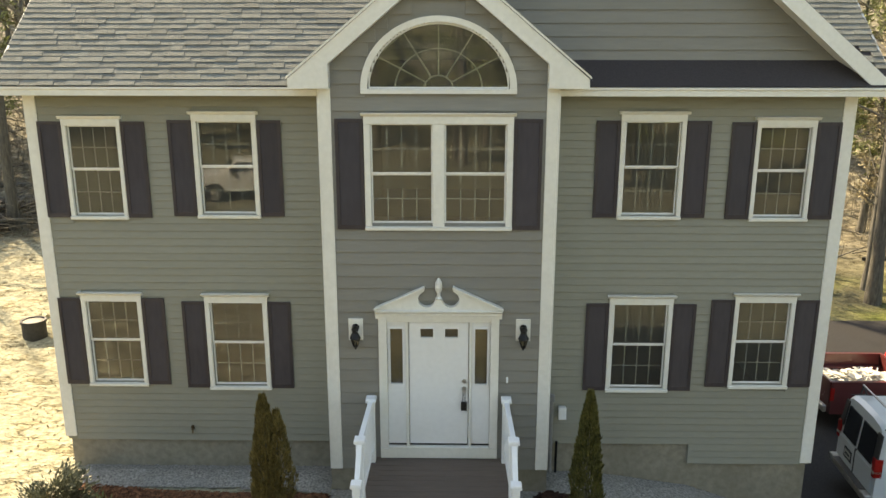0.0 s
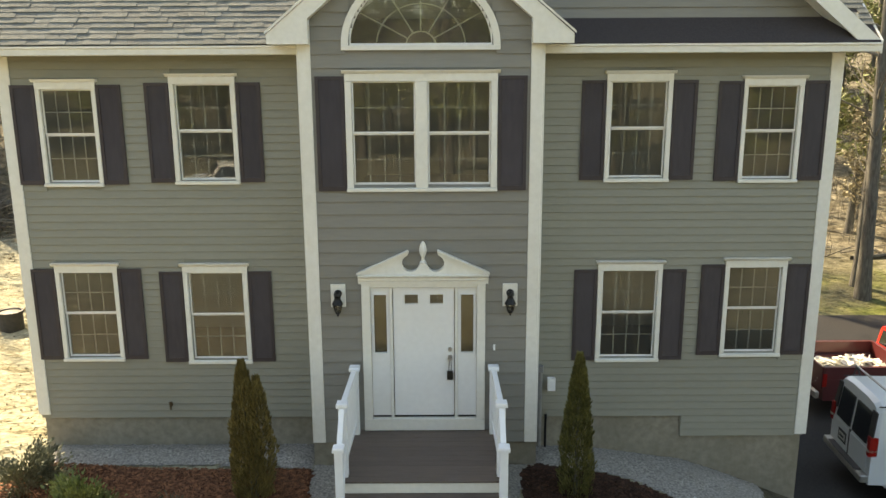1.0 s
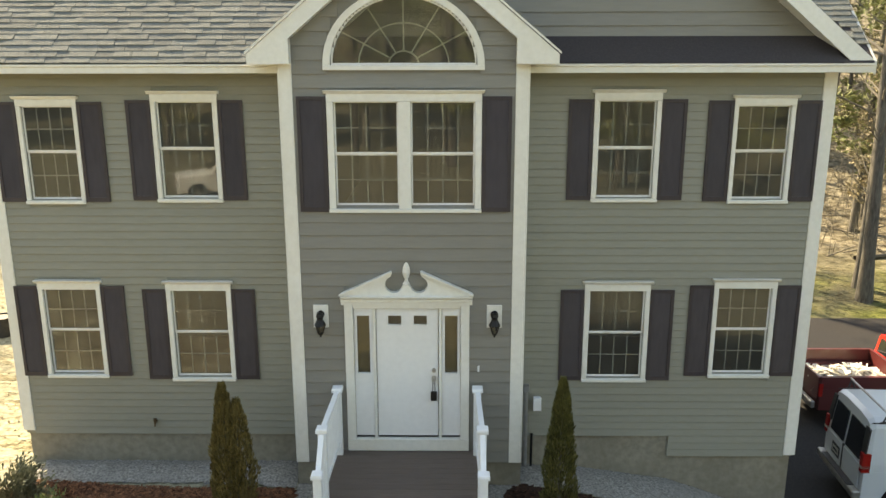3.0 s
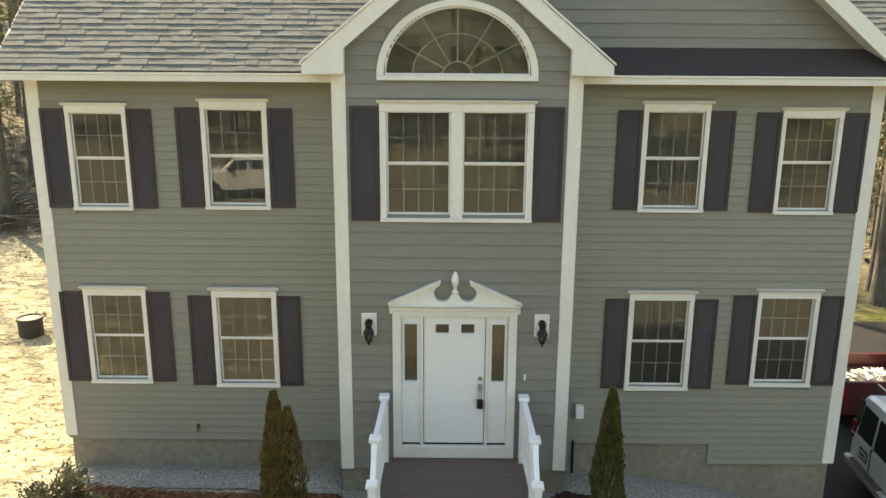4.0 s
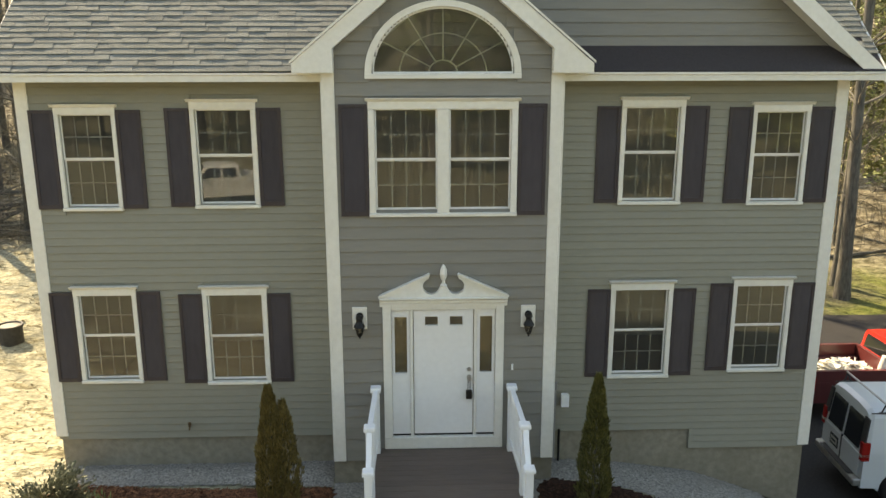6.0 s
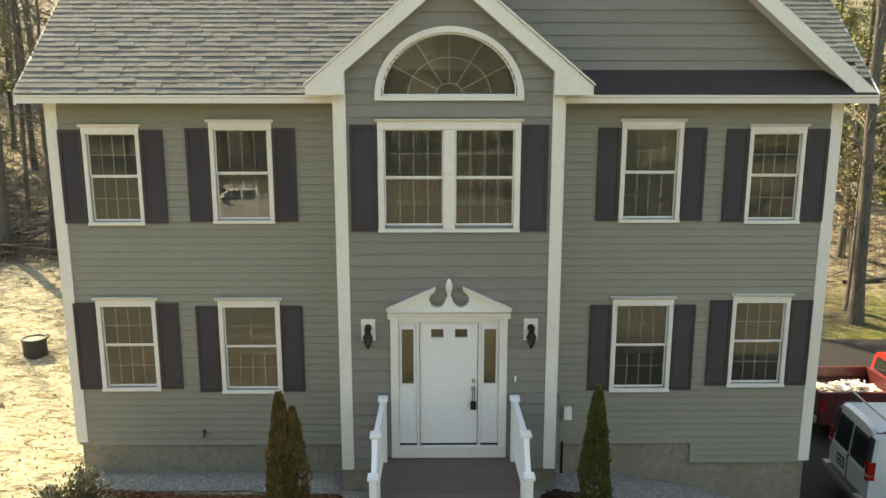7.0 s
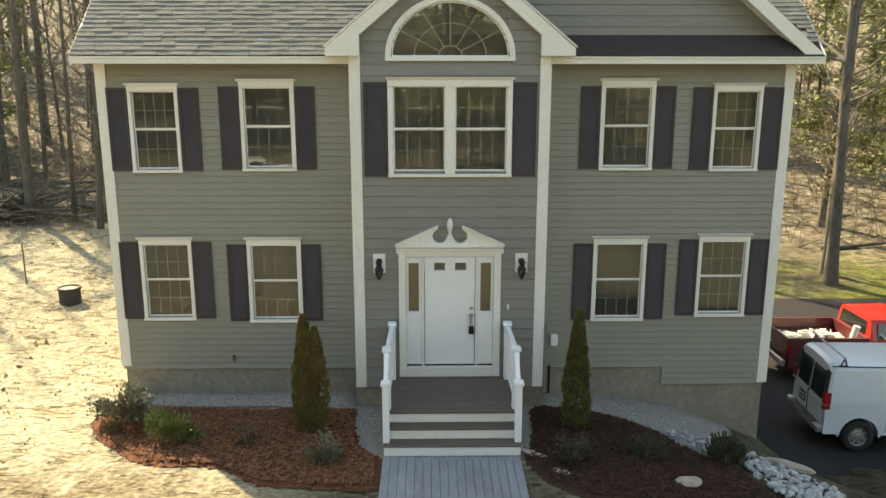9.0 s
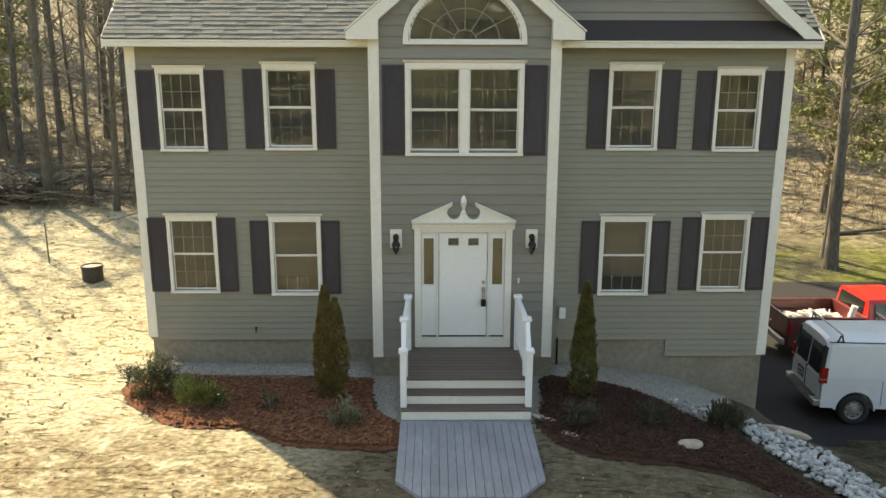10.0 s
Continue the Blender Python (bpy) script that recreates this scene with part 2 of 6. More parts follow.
def side_boards(parent, x0, x1, z0, z1, y, exposure, holes, mesh, top=None, rand=random.Random(3)):
    """Courses of lapped siding, each run a piece of its own, cut at the openings."""
    z = z0
    while z < z1 - 0.02:
        a, b = (x0, x1) if top is None else top(z, x0, x1)
        cuts = sorted([(h[0], h[1]) for h in holes if h[2] < z + exposure * 0.9 and h[3] > z + exposure * 0.1])
        runs, at = [], a
        for c0, c1 in cuts:
            if c0 > at:
                runs.append((at, min(c0, b)))
            at = max(at, c1)
        if at < b:
            runs.append((at, b))
        for r0, r1 in runs:
            if r1 - r0 > 0.03:
                ob = part("siding_board", mesh, None, parent, at=(r0, y, z))
                ob.scale = (r1 - r0, 1, min(1.0, (z1 - z) / exposure))
        z += exposure


def win_hole(wx, wz, sx, sz):
    return (wx - HOLE[0] * sx, wx + HOLE[0] * sx, wz + HOLE[1] * sz, wz + HOLE[2] * sz)


# wings
FL, FR, STEP_X = 0.51, 0.16, 3.97    # foot of the siding at the two ends, and where it steps down
left_holes = [win_hole(*w) for w in WINDOWS if w[0] < 0]
right_holes = [win_hole(*w) for w in WINDOWS if w[0] > 0]
bm = bmesh.new()
wall_boxes(bm, WL, -BAY, FL, 6.0, WY, WY + 0.16, left_holes)
wing_left = part("wall", bm, M_SIDING, house, "grey-green lapped siding")
bm = bmesh.new()
wall_boxes(bm, BAY, STEP_X, 0.50, 6.0, WY, WY + 0.16, right_holes)
wall_boxes(bm, STEP_X, WR, FR, 6.0, WY, WY + 0.16, right_holes)
wing_right = part("wall", bm, M_SIDING, house, "grey-green lapped siding")
bm = bmesh.new()
for x0, x1 in ((WL, WL + 0.16), (WR - 0.16, WR)):
    prism_x(bm, ((WY + 0.165, 0.2), (BACK_Y - 0.17, 0.2), (BACK_Y - 0.17, 6.0), (RIDGE_Y, RIDGE_Z - 0.25), (WY + 0.165, 6.2)), x0, x1)
box(bm, WL, WR, BACK_Y - 0.16, BACK_Y, 0.2, 6.0)
part("wall", bm, M_SIDING, house, "grey-green side and rear walls")

# bay: the lower wall, and the gable with its half-round opening
twin_holes = [(-0.936, -0.083, TWIN[1] + 0.088, TWIN[1] + 1.484), (0.083, 0.936, TWIN[1] + 0.088, TWIN[1] + 1.484)]
door_hole = [(-0.78, 0.78, 0.55, 2.85)]
FAN_Z, FAN_R, FAN_S = 6.095, 0.955, 0.91
GABLE_TOP = 7.66
bm = bmesh.new()
wall_boxes(bm, -BAY, BAY, 0.40, 5.76, 0.0, 0.16, twin_holes + door_hole)
n = 72
for i in range(n):
    a, b = -BAY + 2 * BAY * i / n, -BAY + 2 * BAY * (i + 1) / n
    m = (a + b) / 2
    roof_z = GABLE_TOP - SLOPE * abs(m)
    if abs(m) < FAN_R:
        box(bm, a, b, 0.0, 0.16, 5.76, FAN_Z)
        box(bm, a, b, 0.0, 0.16, FAN_Z + FAN_S * math.sqrt(FAN_R ** 2 - m * m), roof_z + 0.05)
    else:
        box(bm, a, b, 0.0, 0.16, 5.76, roof_z + 0.05)
for s in (-1, 1):
    box(bm, min(s * BAY, s * (BAY - 0.16)), max(s * BAY, s * (BAY - 0.16)), 0.165, WY - 0.004, 0.40, 6.3)
bay_wall = part("wall", bm, M_SIDING_BAY, house, "warm grey clapboard bay wall")

# foundation
for spec in ((WL + 0.03, -BAY - 0.03, WY + 0.03, WY + 0.25, -0.6, FL),
             (BAY + 0.03, STEP_X, WY + 0.03, WY + 0.25, -0.9, 0.50),
             (STEP_X, WR - 0.03, WY + 0.03, WY + 0.25, -2.4, FR),
             (-BAY - 0.03, BAY + 0.03, 0.03, 0.25, -0.6, 0.40),
             (-BAY - 0.03, -BAY + 0.2, 0.25, WY + 0.25, -0.6, 0.40),
             (BAY - 0.2, BAY + 0.03, 0.25, WY + 0.25, -0.6, 0.40),
             (WR - 0.25, WR - 0.03, WY + 0.25, BACK_Y, -2.4, 0.2),
             (WL + 0.03, WL + 0.25, WY + 0.25, BACK_Y, -0.6, 0.2),
             (WL + 0.25, WR - 0.25, BACK_Y - 0.25, BACK_Y, -2.4, 0.2)):
    bm = bmesh.new()
    box(bm, *spec)
    part("foundation", bm, M_CONCRETE, house, "bare poured concrete foundation, weathered")

# inside: floors, ceilings, partitions
for spec in ((WL + 0.17, WR - 0.17, WY + 0.17, BACK_Y - 0.17, 0.5, 0.66), (WL + 0.17, -1.4, WY + 0.17, BACK_Y - 0.17, 3.12, 3.42),
             (1.4, WR - 0.17, WY + 0.17, BACK_Y - 0.17, 3.12, 3.42), (-1.4, 1.4, 4.2, BACK_Y - 0.17, 3.12, 3.42)):
    bm = bmesh.new()
    box(bm, *spec)
    part("inner_floor", bm, M_INFLOOR, house, "brown wooden floor inside")
for spec in ((-1.56, -1.44, WY + 0.17, BACK_Y - 0.17, 0.66, 5.96), (1.44, 1.56, WY + 0.17, BACK_Y - 0.17, 0.66, 5.96),
             (WL + 0.17, -1.56, 4.6, 4.72, 0.66, 5.96), (1.56, WR - 0.17, 4.6, 4.72, 0.66, 5.96), (-1.44, 1.44, 7.2, 7.32, 0.66, 7.4),
             (WL + 0.17, -1.45, WY + 0.17, BACK_Y - 0.17, 5.96, 6.02), (1.45, WR - 0.17, WY + 0.17, BACK_Y - 0.17, 5.96, 6.02),
             (-0.5, 0.5, 0.17, 1.7, 7.2, 7.26), (-1.44, 1.44, 2.0, 7.2, 7.3, 7.36)):
    bm = bmesh.new()
    box(bm, *spec)
    part("partition", bm, M_INSIDE, house, "tan painted inner wall")

# green panels added behind the half-round window in place of reflected trees
M_FANGREEN = material("fan_backing_green", (0.60, 0.68, 0.36), (0.66, 0.73, 0.41), 0.9, 4)
for spec in ((-1.43, 1.43, 2.3, 2.38, 5.9, 7.29), (-1.43, 1.43, 0.9, 2.29, 5.84, 5.89)):
    bm = bmesh.new()
    box(bm, *spec)
    part("partition", bm, M_FANGREEN, house, "pale green panel added behind the half-round window, standing in for reflected trees")

# ---- roof ----
def slope_z(y):
    return EAVE_Z + SLOPE * (y - EAVE_Y)


RX0, RX1 = -6.2, 6.2
bm = bmesh.new()
prism_x(bm, ((EAVE_Y, EAVE_Z - 0.02), (EAVE_Y, EAVE_Z - 0.004), (RIDGE_Y, RIDGE_Z - 0.004), (RIDGE_Y, RIDGE_Z - 0.14), (EAVE_Y + 0.15, EAVE_Z - 0.02)), RX0, RX1)
prism_x(bm, ((RIDGE_Y, RIDGE_Z - 0.14), (RIDGE_Y, RIDGE_Z - 0.004), (2 * RIDGE_Y - EAVE_Y, EAVE_Z - 0.004), (2 * RIDGE_Y - EAVE_Y, EAVE_Z - 0.1)), RX0, RX1)
roof = part("roof", bm, M_ROOFDECK, house, "grey asphalt shingle roof, weathered")
# bay roof, two slopes that run back into the main roof
bm = bmesh.new()
BT = 7.90
for s in (-1, 1):
    back = RIDGE_Y - 1.6
    o = [(0, BT - 0.004), (s * 2.0, BT - 2.0 * SLOPE), (s * 2.0, BT - 2.0 * SLOPE - 0.05), (0, BT - 0.1)]
    prism(bm, o if s < 0 else list(reversed(o)), -0.19, back)
part("bay_roof", bm, M_ROOFDECK, house, "grey shingle roof of the bay gable")

# wide gable over the right wing
GC, GZ0, GY, GOVER = 2.3, 6.12, 0.63, 0.38
GPEAK = GZ0 + SLOPE * (6.2 - GC)
bm = bmesh.new()
prism(bm, [(GC - 3.6, 6.3), (6.0, 6.3), (GC, GPEAK - 0.25)], GY, GY + 0.14)
gable_wall = part("gable_wall", bm, M_SIDING_BAY, house, "grey-green gable wall of wide clapboards")
bm = bmesh.new()
for s in (-1, 1):
    w = 6.2 - GC
    o = [(GC, GPEAK - 0.004), (GC + s * w, GZ0), (GC + s * w, GZ0 - 0.05), (GC, GPEAK - 0.1)]
    prism(bm, o, GY - GOVER, RIDGE_Y)
part("gable_roof", bm, M_ROOFDECK, house, "grey shingle roof of the wide gable")

# ---- trim ----
def trim(bm, name="trim", label="", mat=M_TRIM, bevel=0.004):
    return part(name, bm, mat, house, label, bevel=bevel)


for x0, x1, z0 in ((WL - 0.01, WL + 0.15, FL + 0.06), (WR - 0.15, WR + 0.01, FR + 0.03)):
    bm = bmesh.new()
    box(bm, x0, x1, WY - 0.035, WY - 0.001, z0, 5.983)
    trim(bm, "corner_board")
    bm = bmesh.new()
    x = WL - 0.03 if x0 < 0 else WR + 0.005
    box(bm, x, x + 0.025, WY - 0.035, WY + 0.13, z0, 5.983)
    trim(bm, "corner_board")
for s in (-1, 1):
    bm = bmesh.new()
    a, b = s * (BAY + 0.005), s * (BAY - 0.155)
    box(bm, min(a, b), max(a, b), -0.035, -0.001, 0.40, 6.12)
    trim(bm, "corner_board")
    bm = bmesh.new()
    a, b = s * (BAY + 0.006), s * (BAY + 0.030)
    box(bm, min(a, b), max(a, b), -0.035, WY - 0.024, 0.40, 6.12)
    trim(bm, "corner_board")
# fascia and soffit of the two eaves
for x0, x1 in ((RX0, -1.66), (1.66, RX1)):
    bm = bmesh.new()
    prism_x(bm, ((EAVE_Y - 0.03, 5.990), (EAVE_Y, 5.990), (EAVE_Y, EAVE_Z - 0.025), (EAVE_Y - 0.055, EAVE_Z - 0.025), (EAVE_Y - 0.055, EAVE_Z - 0.05), (EAVE_Y - 0.03, EAVE_Z - 0.06)), x0, x1)
    trim(bm, "fascia", bevel=0)
    bm = bmesh.new()
    box(bm, x0, x1, EAVE_Y + 0.002, WY + 0.02, 5.985, 6.002)
    trim(bm, "soffit", bevel=0)
# rake boards of the bay gable, each with its boxed return
for s in (-1, 1):
    bm = bmesh.new()
    o = [(-2.0, 6.11), (-1.46, 6.11), (-1.46, 6.43), (0, 7.645), (0, 7.895), (-2.0, 6.235)]
    o = [(s * -x, z) for x, z in o]
    prism(bm, o, -0.205, -0.04)
    trim(bm, "rake_board", bevel=0)
    bm = bmesh.new()
    o = [(-2.02, 6.236), (0, 7.897), (0, 7.93), (-2.02, 6.265)]
    o = [(s * -x, z) for x, z in o]
    prism(bm, o, -0.23, -0.206)
    trim(bm, "rake_edge", bevel=0)
    bm = bmesh.new()
    box(bm, min(s * 1.66, s * 2.0), max(s * 1.66, s * 2.0), -0.036, 0.60, 6.112, 6.13)
    trim(bm, "soffit", bevel=0)
# rakes of the wide gable
for s in (-1, 1):
    w = 6.2 - GC
    bm = bmesh.new()
    o = [(GC + s * w, GZ0 - 0.05), (GC + s * (w - 0.22), GZ0 - 0.05), (GC, GPEAK - 0.24), (GC, GPEAK + 0.02), (GC + s * w, GZ0 + 0.03)]
    prism(bm, o, GY - GOVER - 0.03, GY - GOVER - 0.002)
    trim(bm, "rake_board", bevel=0)
    bm = bmesh.new()
    o = [(GC + s * (w - 0.13), GZ0 - 0.04), (GC + s * (w - 0.17), GZ0 - 0.04), (GC, GPEAK - 0.19), (GC, GPEAK - 0.15)]
    prism(bm, o, GY - GOVER - 0.001, GY - 0.002)
    trim(bm, "rake_soffit", bevel=0)
# rakes of the main roof at its two ends
for x0 in (RX0 - 0.03, RX1 + 0.002):
    bm = bmesh.new()
    prism_x(bm, ((EAVE_Y, EAVE_Z - 0.17), (EAVE_Y, EAVE_Z + 0.005), (RIDGE_Y, RIDGE_Z + 0.005), (RIDGE_Y, RIDGE_Z - 0.17)), x0, x0 + 0.028)
    trim(bm, "rake_board", bevel=0)

# ---- windows ----
def window_meshes(width, height, holes, rail, key):
    """The meshes of one window, its origin at the foot of the casing on the wall's face."""
    g = {}
    h = width / 2
    bm = bmesh.new()
    xs = [-h] + [v for a in holes for v in a] + [h]
    z0, z1 = (0.06, 1.45) if key == "single" else (0.09, 1.51)
    for i in range(0, len(xs), 2):
        box(bm, xs[i], xs[i + 1], -0.045, -0.002, 0.052, z1)
        g["casing", i] = mesh_of("casing", bm, M_TRIM, 0.004)
        bm = bmesh.new()
    box(bm, -h, h, -0.047, -0.002, z1 + 0.001, height - 0.045)
    prism_x(bm, ((-0.002, height - 0.044), (-0.06, height - 0.044), (-0.095, height - 0.006), (-0.095, height), (-0.002, height)), -h - 0.035, h + 0.035)
    g["window_head"] = mesh_of("window_head", bm, M_TRIM)
    bm = bmesh.new()
    box(bm, -h - 0.004, h + 0.004, -0.07, -0.002, 0.0, 0.05)
    g["window_sill"] = mesh_of("window_sill", bm, M_TRIM, 0.006)
    for i, (a, b) in enumerate(holes):
        c = (a + b) / 2
        w = (b - a) / 2
        for nm, s0, s1, y in (("upper_sash", rail, z1, 0.012), ("lower_sash", z0, rail, 0.030)):
            bm = bmesh.new()
            t = 0.022
            box(bm, c - w, c - w + t, y, y + 0.022, s0, s1)
            box(bm, c + w - t, c + w, y, y + 0.022, s0, s1)
            box(bm, c - w + t, c + w - t, y, y + 0.022, s0, s0 + (0.028 if nm == "upper_sash" else 0.03))
            box(bm, c - w + t, c + w - t, y, y + 0.022, s1 - 0.02, s1)
            g[nm, i] = mesh_of(nm, bm, M_SASH, 0.003)
            bm = bmesh.new()
            box(bm, c - w + t, c + w - t, y + 0.006, y + 0.009, s0 + 0.026, s1 - 0.018)
            g["pane", nm, i] = mesh_of("pane", bm, M_GLASS)
            bm = bmesh.new()
            for k in (-0.5, 0, 0.5):
                x = c + k * (w - t)
                box(bm, x - 0.008, x + 0.008, y + 0.013, y + 0.019, s0 + 0.026, s1 - 0.018)
            zm = (s0 + s1) / 2
            box(bm, c - w + t, c + w - t, y + 0.0125, y + 0.0195, zm - 0.008, zm + 0.008)
            g["muntins", nm, i] = mesh_of("muntins", bm, M_MUNTIN)
    return g


def place_window(g, at, label):
    win = part("window", g["window_head"], None, house, label, at=at)
    part("window_sill", g["window_sill"], None, win)
    for k, me in g.items():
        if isinstance(k, tuple):
            ob = part(k[0], me, None, win)
            if k[0] == "pane":
                ob.visible_shadow = False
    return win


single = window_meshes(0.91, 1.60, [(-0.39, 0.39)], 0.775, "single")
twin = window_meshes(2.09, 1.66, [(-0.955, -0.085), (0.085, 0.955)], 0.80, "twin")
for wx, wz, sx, sz in WINDOWS:
    win = place_window(single, (wx, WY, wz), "white double-hung window with grilles and a crown head")
    win.scale = (sx, 1, sz)
win = place_window(twin, (TWIN[0], 0.0, TWIN[1]), "white twin double-hung window with grilles over the front door")
win.scale = (0.98, 1, 0.983)


def shutter_mesh(w, hgt):
    bm = bmesh.new()
    box(bm, 0, w, -0.012, -0.001, 0, hgt)
    t = 0.045
    for x0, x1, z0, z1 in ((0, t, 0, hgt), (w - t, w, 0, hgt), (t, w - t, 0, t + 0.02), (t, w - t, hgt - t, hgt)):
        box(bm, x0, x1, -0.030, -0.0125, z0, z1)
    return mesh_of("shutter", bm, M_SHUTTER)


def louver_mesh(w, z0, z1):
    bm = bmesh.new()
    n = int((z1 - z0) / 0.032)
    for i in range(n):
        z = z0 + (z1 - z0) * i / n
        prism_x(bm, ((-0.013, z), (-0.024, z), (-0.015, z + 0.034), (-0.013, z + 0.034)), 0.046, w - 0.046)
    return mesh_of("louvers", bm, M_SHUTTER)


SH = shutter_mesh(0.345, 1.42)
SL = [louver_mesh(0.345, 0.066, 1.373)]
SHT = shutter_mesh(0.385, 1.54)
SLT = [louver_mesh(0.385, 0.066, 1.493)]
for wx, wz, sx, sz in WINDOWS:
    edge = 0.455 * sx + 0.008
    for x in (wx - edge - 0.345, wx + edge):
        sh = part("shutter", SH, None, house, "dark plum-grey louvered shutter", at=(x, WY - 0.018, wz + 0.03))
        for me in SL:
            part("louvers", me, None, sh)
for x in (-1.035 - 0.385, 1.035):
    sh = part("shutter", SHT, None, house, "dark plum-grey louvered shutter", at=(x, -0.018, TWIN[1] + 0.012))
    for me in SLT:
        part("louvers", me, None, sh)

# half-round window
def arc(r, n=40, a0=0.0, a1=math.pi):
    return [(r * math.cos(a0 + (a1 - a0) * i / n), r * math.sin(a0 + (a1 - a0) * i / n)) for i in range(n + 1)]


def ring(bm, r0, r1, y0, y1, n=40):
    a, b = arc(r0, n), arc(r1, n)
    rows_ = [[bm.verts.new((q[0], y, q[1])) for q in pts] for pts, y in ((a, y0), (b, y0), (b, y1), (a, y1))]
    for k in range(4):
        p, q = rows_[k], rows_[(k + 1) % 4]
        for i in range(n):
            bm.faces.new((p[i], p[i + 1], q[i + 1], q[i]))
    for i in (0, n):
        bm.faces.new([r_[i] for r_ in rows_])


bm = bmesh.new()
ring(bm, FAN_R, 1.045, -0.05, -0.002)
fan = part("window", bm, M_TRIM, house, "white half-round sunburst window high in the gable", at=(0, 0, FAN_Z))
fan.scale = (1.008, 1, FAN_S)
bm = bmesh.new()
box(bm, -1.045, 1.045, -0.06, -0.002, -0.07, -0.001)
part("window_sill", bm, M_TRIM, fan, bevel=0.004)
bm = bmesh.new()
ring(bm, FAN_R - 0.03, FAN_R - 0.001, 0.004, 0.03)
box(bm, -FAN_R + 0.03, FAN_R - 0.03, 0.004, 0.03, 0.001, 0.03)
part("sash_frame", bm, M_SASH, fan)
bm = bmesh.new()
prism(bm, arc(FAN_R - 0.025), 0.012, 0.015)
pane = part("pane", bm, M_GLASS, fan)
pane.visible_shadow = False
bm = bmesh.new()
ring(bm, 0.185, 0.205, 0.018, 0.026, 24)
ring(bm, 0.575, 0.592, 0.018, 0.026, 32)
for k in range(1, 6):
    a = math.pi * k / 6
    u, v = Vector((math.cos(a), 0, math.sin(a))), Vector((-math.sin(a), 0, math.cos(a)))
    p = [u * 0.206 - v * 0.009, u * 0.93 - v * 0.009, u * 0.93 + v * 0.009, u * 0.206 + v * 0.009]
    prism(bm, [(q.x, q.z) for q in p], 0.0175, 0.0265)
part("muntins", bm, material("muntin_fan", (0.55, 0.54, 0.46), (0.60, 0.59, 0.5), 0.5, 20), fan)

# ---- ground ----
def soil_material():
    m = material("soil", (0.27, 0.252, 0.172), (0.42, 0.398, 0.285), 0.95, 9.0, detail=12, bump=1.0, bump_scale=9, spec=0.1)
    nt = m.node_tree
    N, L = nt.nodes, nt.links
    b = N["Principled BSDF"]
    base = b.inputs["Base Color"].links[0].from_socket
    [q for q in N if q.type == "BUMP"][0].inputs["Distance"].default_value = 0.05
    geo = [q for q in N if q.type == "NEW_GEOMETRY"][0]
    sep = N.new("ShaderNodeSeparateXYZ")
    L.new(geo.outputs["Position"], sep.inputs[0])

    def band(axis, a, b_, flip=False):
        r = N.new("ShaderNodeMapRange")
        r.interpolation_type = "SMOOTHSTEP"
        r.inputs[1].default_value, r.inputs[2].default_value = a, b_
        r.inputs[3].default_value, r.inputs[4].default_value = (1, 0) if flip else (0, 1)
        L.new(axis, r.inputs[0])
        return r.outputs[0]

    def join(op, p, q):
        n_ = N.new("ShaderNodeMath")
        n_.operation = op
        n_.use_clamp = True
        L.new(p, n_.inputs[0])
        if isinstance(q, float):
            n_.inputs[1].default_value = q
        else:
            L.new(q, n_.inputs[1])
        return n_.outputs[0]

    def blend(fac, p, col, col2, sc):
        t = N.new("ShaderNodeTexNoise")
        t.inputs["Scale"].default_value, t.inputs["Detail"].default_value = sc, 9
        L.new(geo.outputs["Position"], t.inputs["Vector"])
        rm = N.new("ShaderNodeValToRGB")
        rm.color_ramp.elements[0].position, rm.color_ramp.elements[1].position = 0.35, 0.65
        rm.color_ramp.elements[0].color, rm.color_ramp.elements[1].color = rgb(col), rgb(col2)
        L.new(t.outputs["Fac"], rm.inputs[0])
        mx = N.new("ShaderNodeMix")
        mx.data_type = "RGBA"
        L.new(fac, mx.inputs[0])
        L.new(p, mx.inputs[6])
        L.new(rm.outputs[0], mx.inputs[7])
        return mx.outputs[2]

    big = N.new("ShaderNodeTexNoise")
    big.inputs["Scale"].default_value, big.inputs["Detail"].default_value = 0.16, 6
    L.new(geo.outputs["Position"], big.inputs["Vector"])
    wob = N.new("ShaderNodeMath")
    wob.operation = "MULTIPLY_ADD"
    wob.inputs[1].default_value, wob.inputs[2].default_value = 9.0, -4.5
    L.new(big.outputs["Fac"], wob.inputs[0])
    yw = join("ADD", sep.outputs["Y"], wob.outputs[0])
    yw.node.use_clamp = False
    # torn dark clods and ruts on the sandy yard
    clod = N.new("ShaderNodeTexNoise")
    clod.inputs["Scale"].default_value, clod.inputs["Detail"].default_value, clod.inputs["Distortion"].default_value = 2.2, 10, 0.6
    mp = N.new("ShaderNodeMapping")
    mp.inputs["Scale"].default_value = (0.8, 1.25, 1)
    mp.inputs["Rotation"].default_value = (0, 0, 0.5)
    L.new(geo.outputs["Position"], mp.inputs["Vector"])
    L.new(mp.outputs[0], clod.inputs["Vector"])
    cm = band(clod.outputs["Fac"], 0.54, 0.64)
    col = blend(join("MULTIPLY", cm, 0.5), base, (0.17, 0.135, 0.07), (0.34, 0.285, 0.16), 14)
    # scraped ruts, thin and dark, running slantwise
    mr = N.new("ShaderNodeMapping")
    mr.inputs["Scale"].default_value, mr.inputs["Rotation"].default_value = (0.6, 2.0, 1), (0, 0, -0.35)
    L.new(geo.outputs["Position"], mr.inputs["Vector"])
    rid = N.new("ShaderNodeTexNoise")
    rid.inputs["Scale"].default_value, rid.inputs["Detail"].default_value, rid.inputs["Distortion"].default_value = 1.7, 7, 0.35
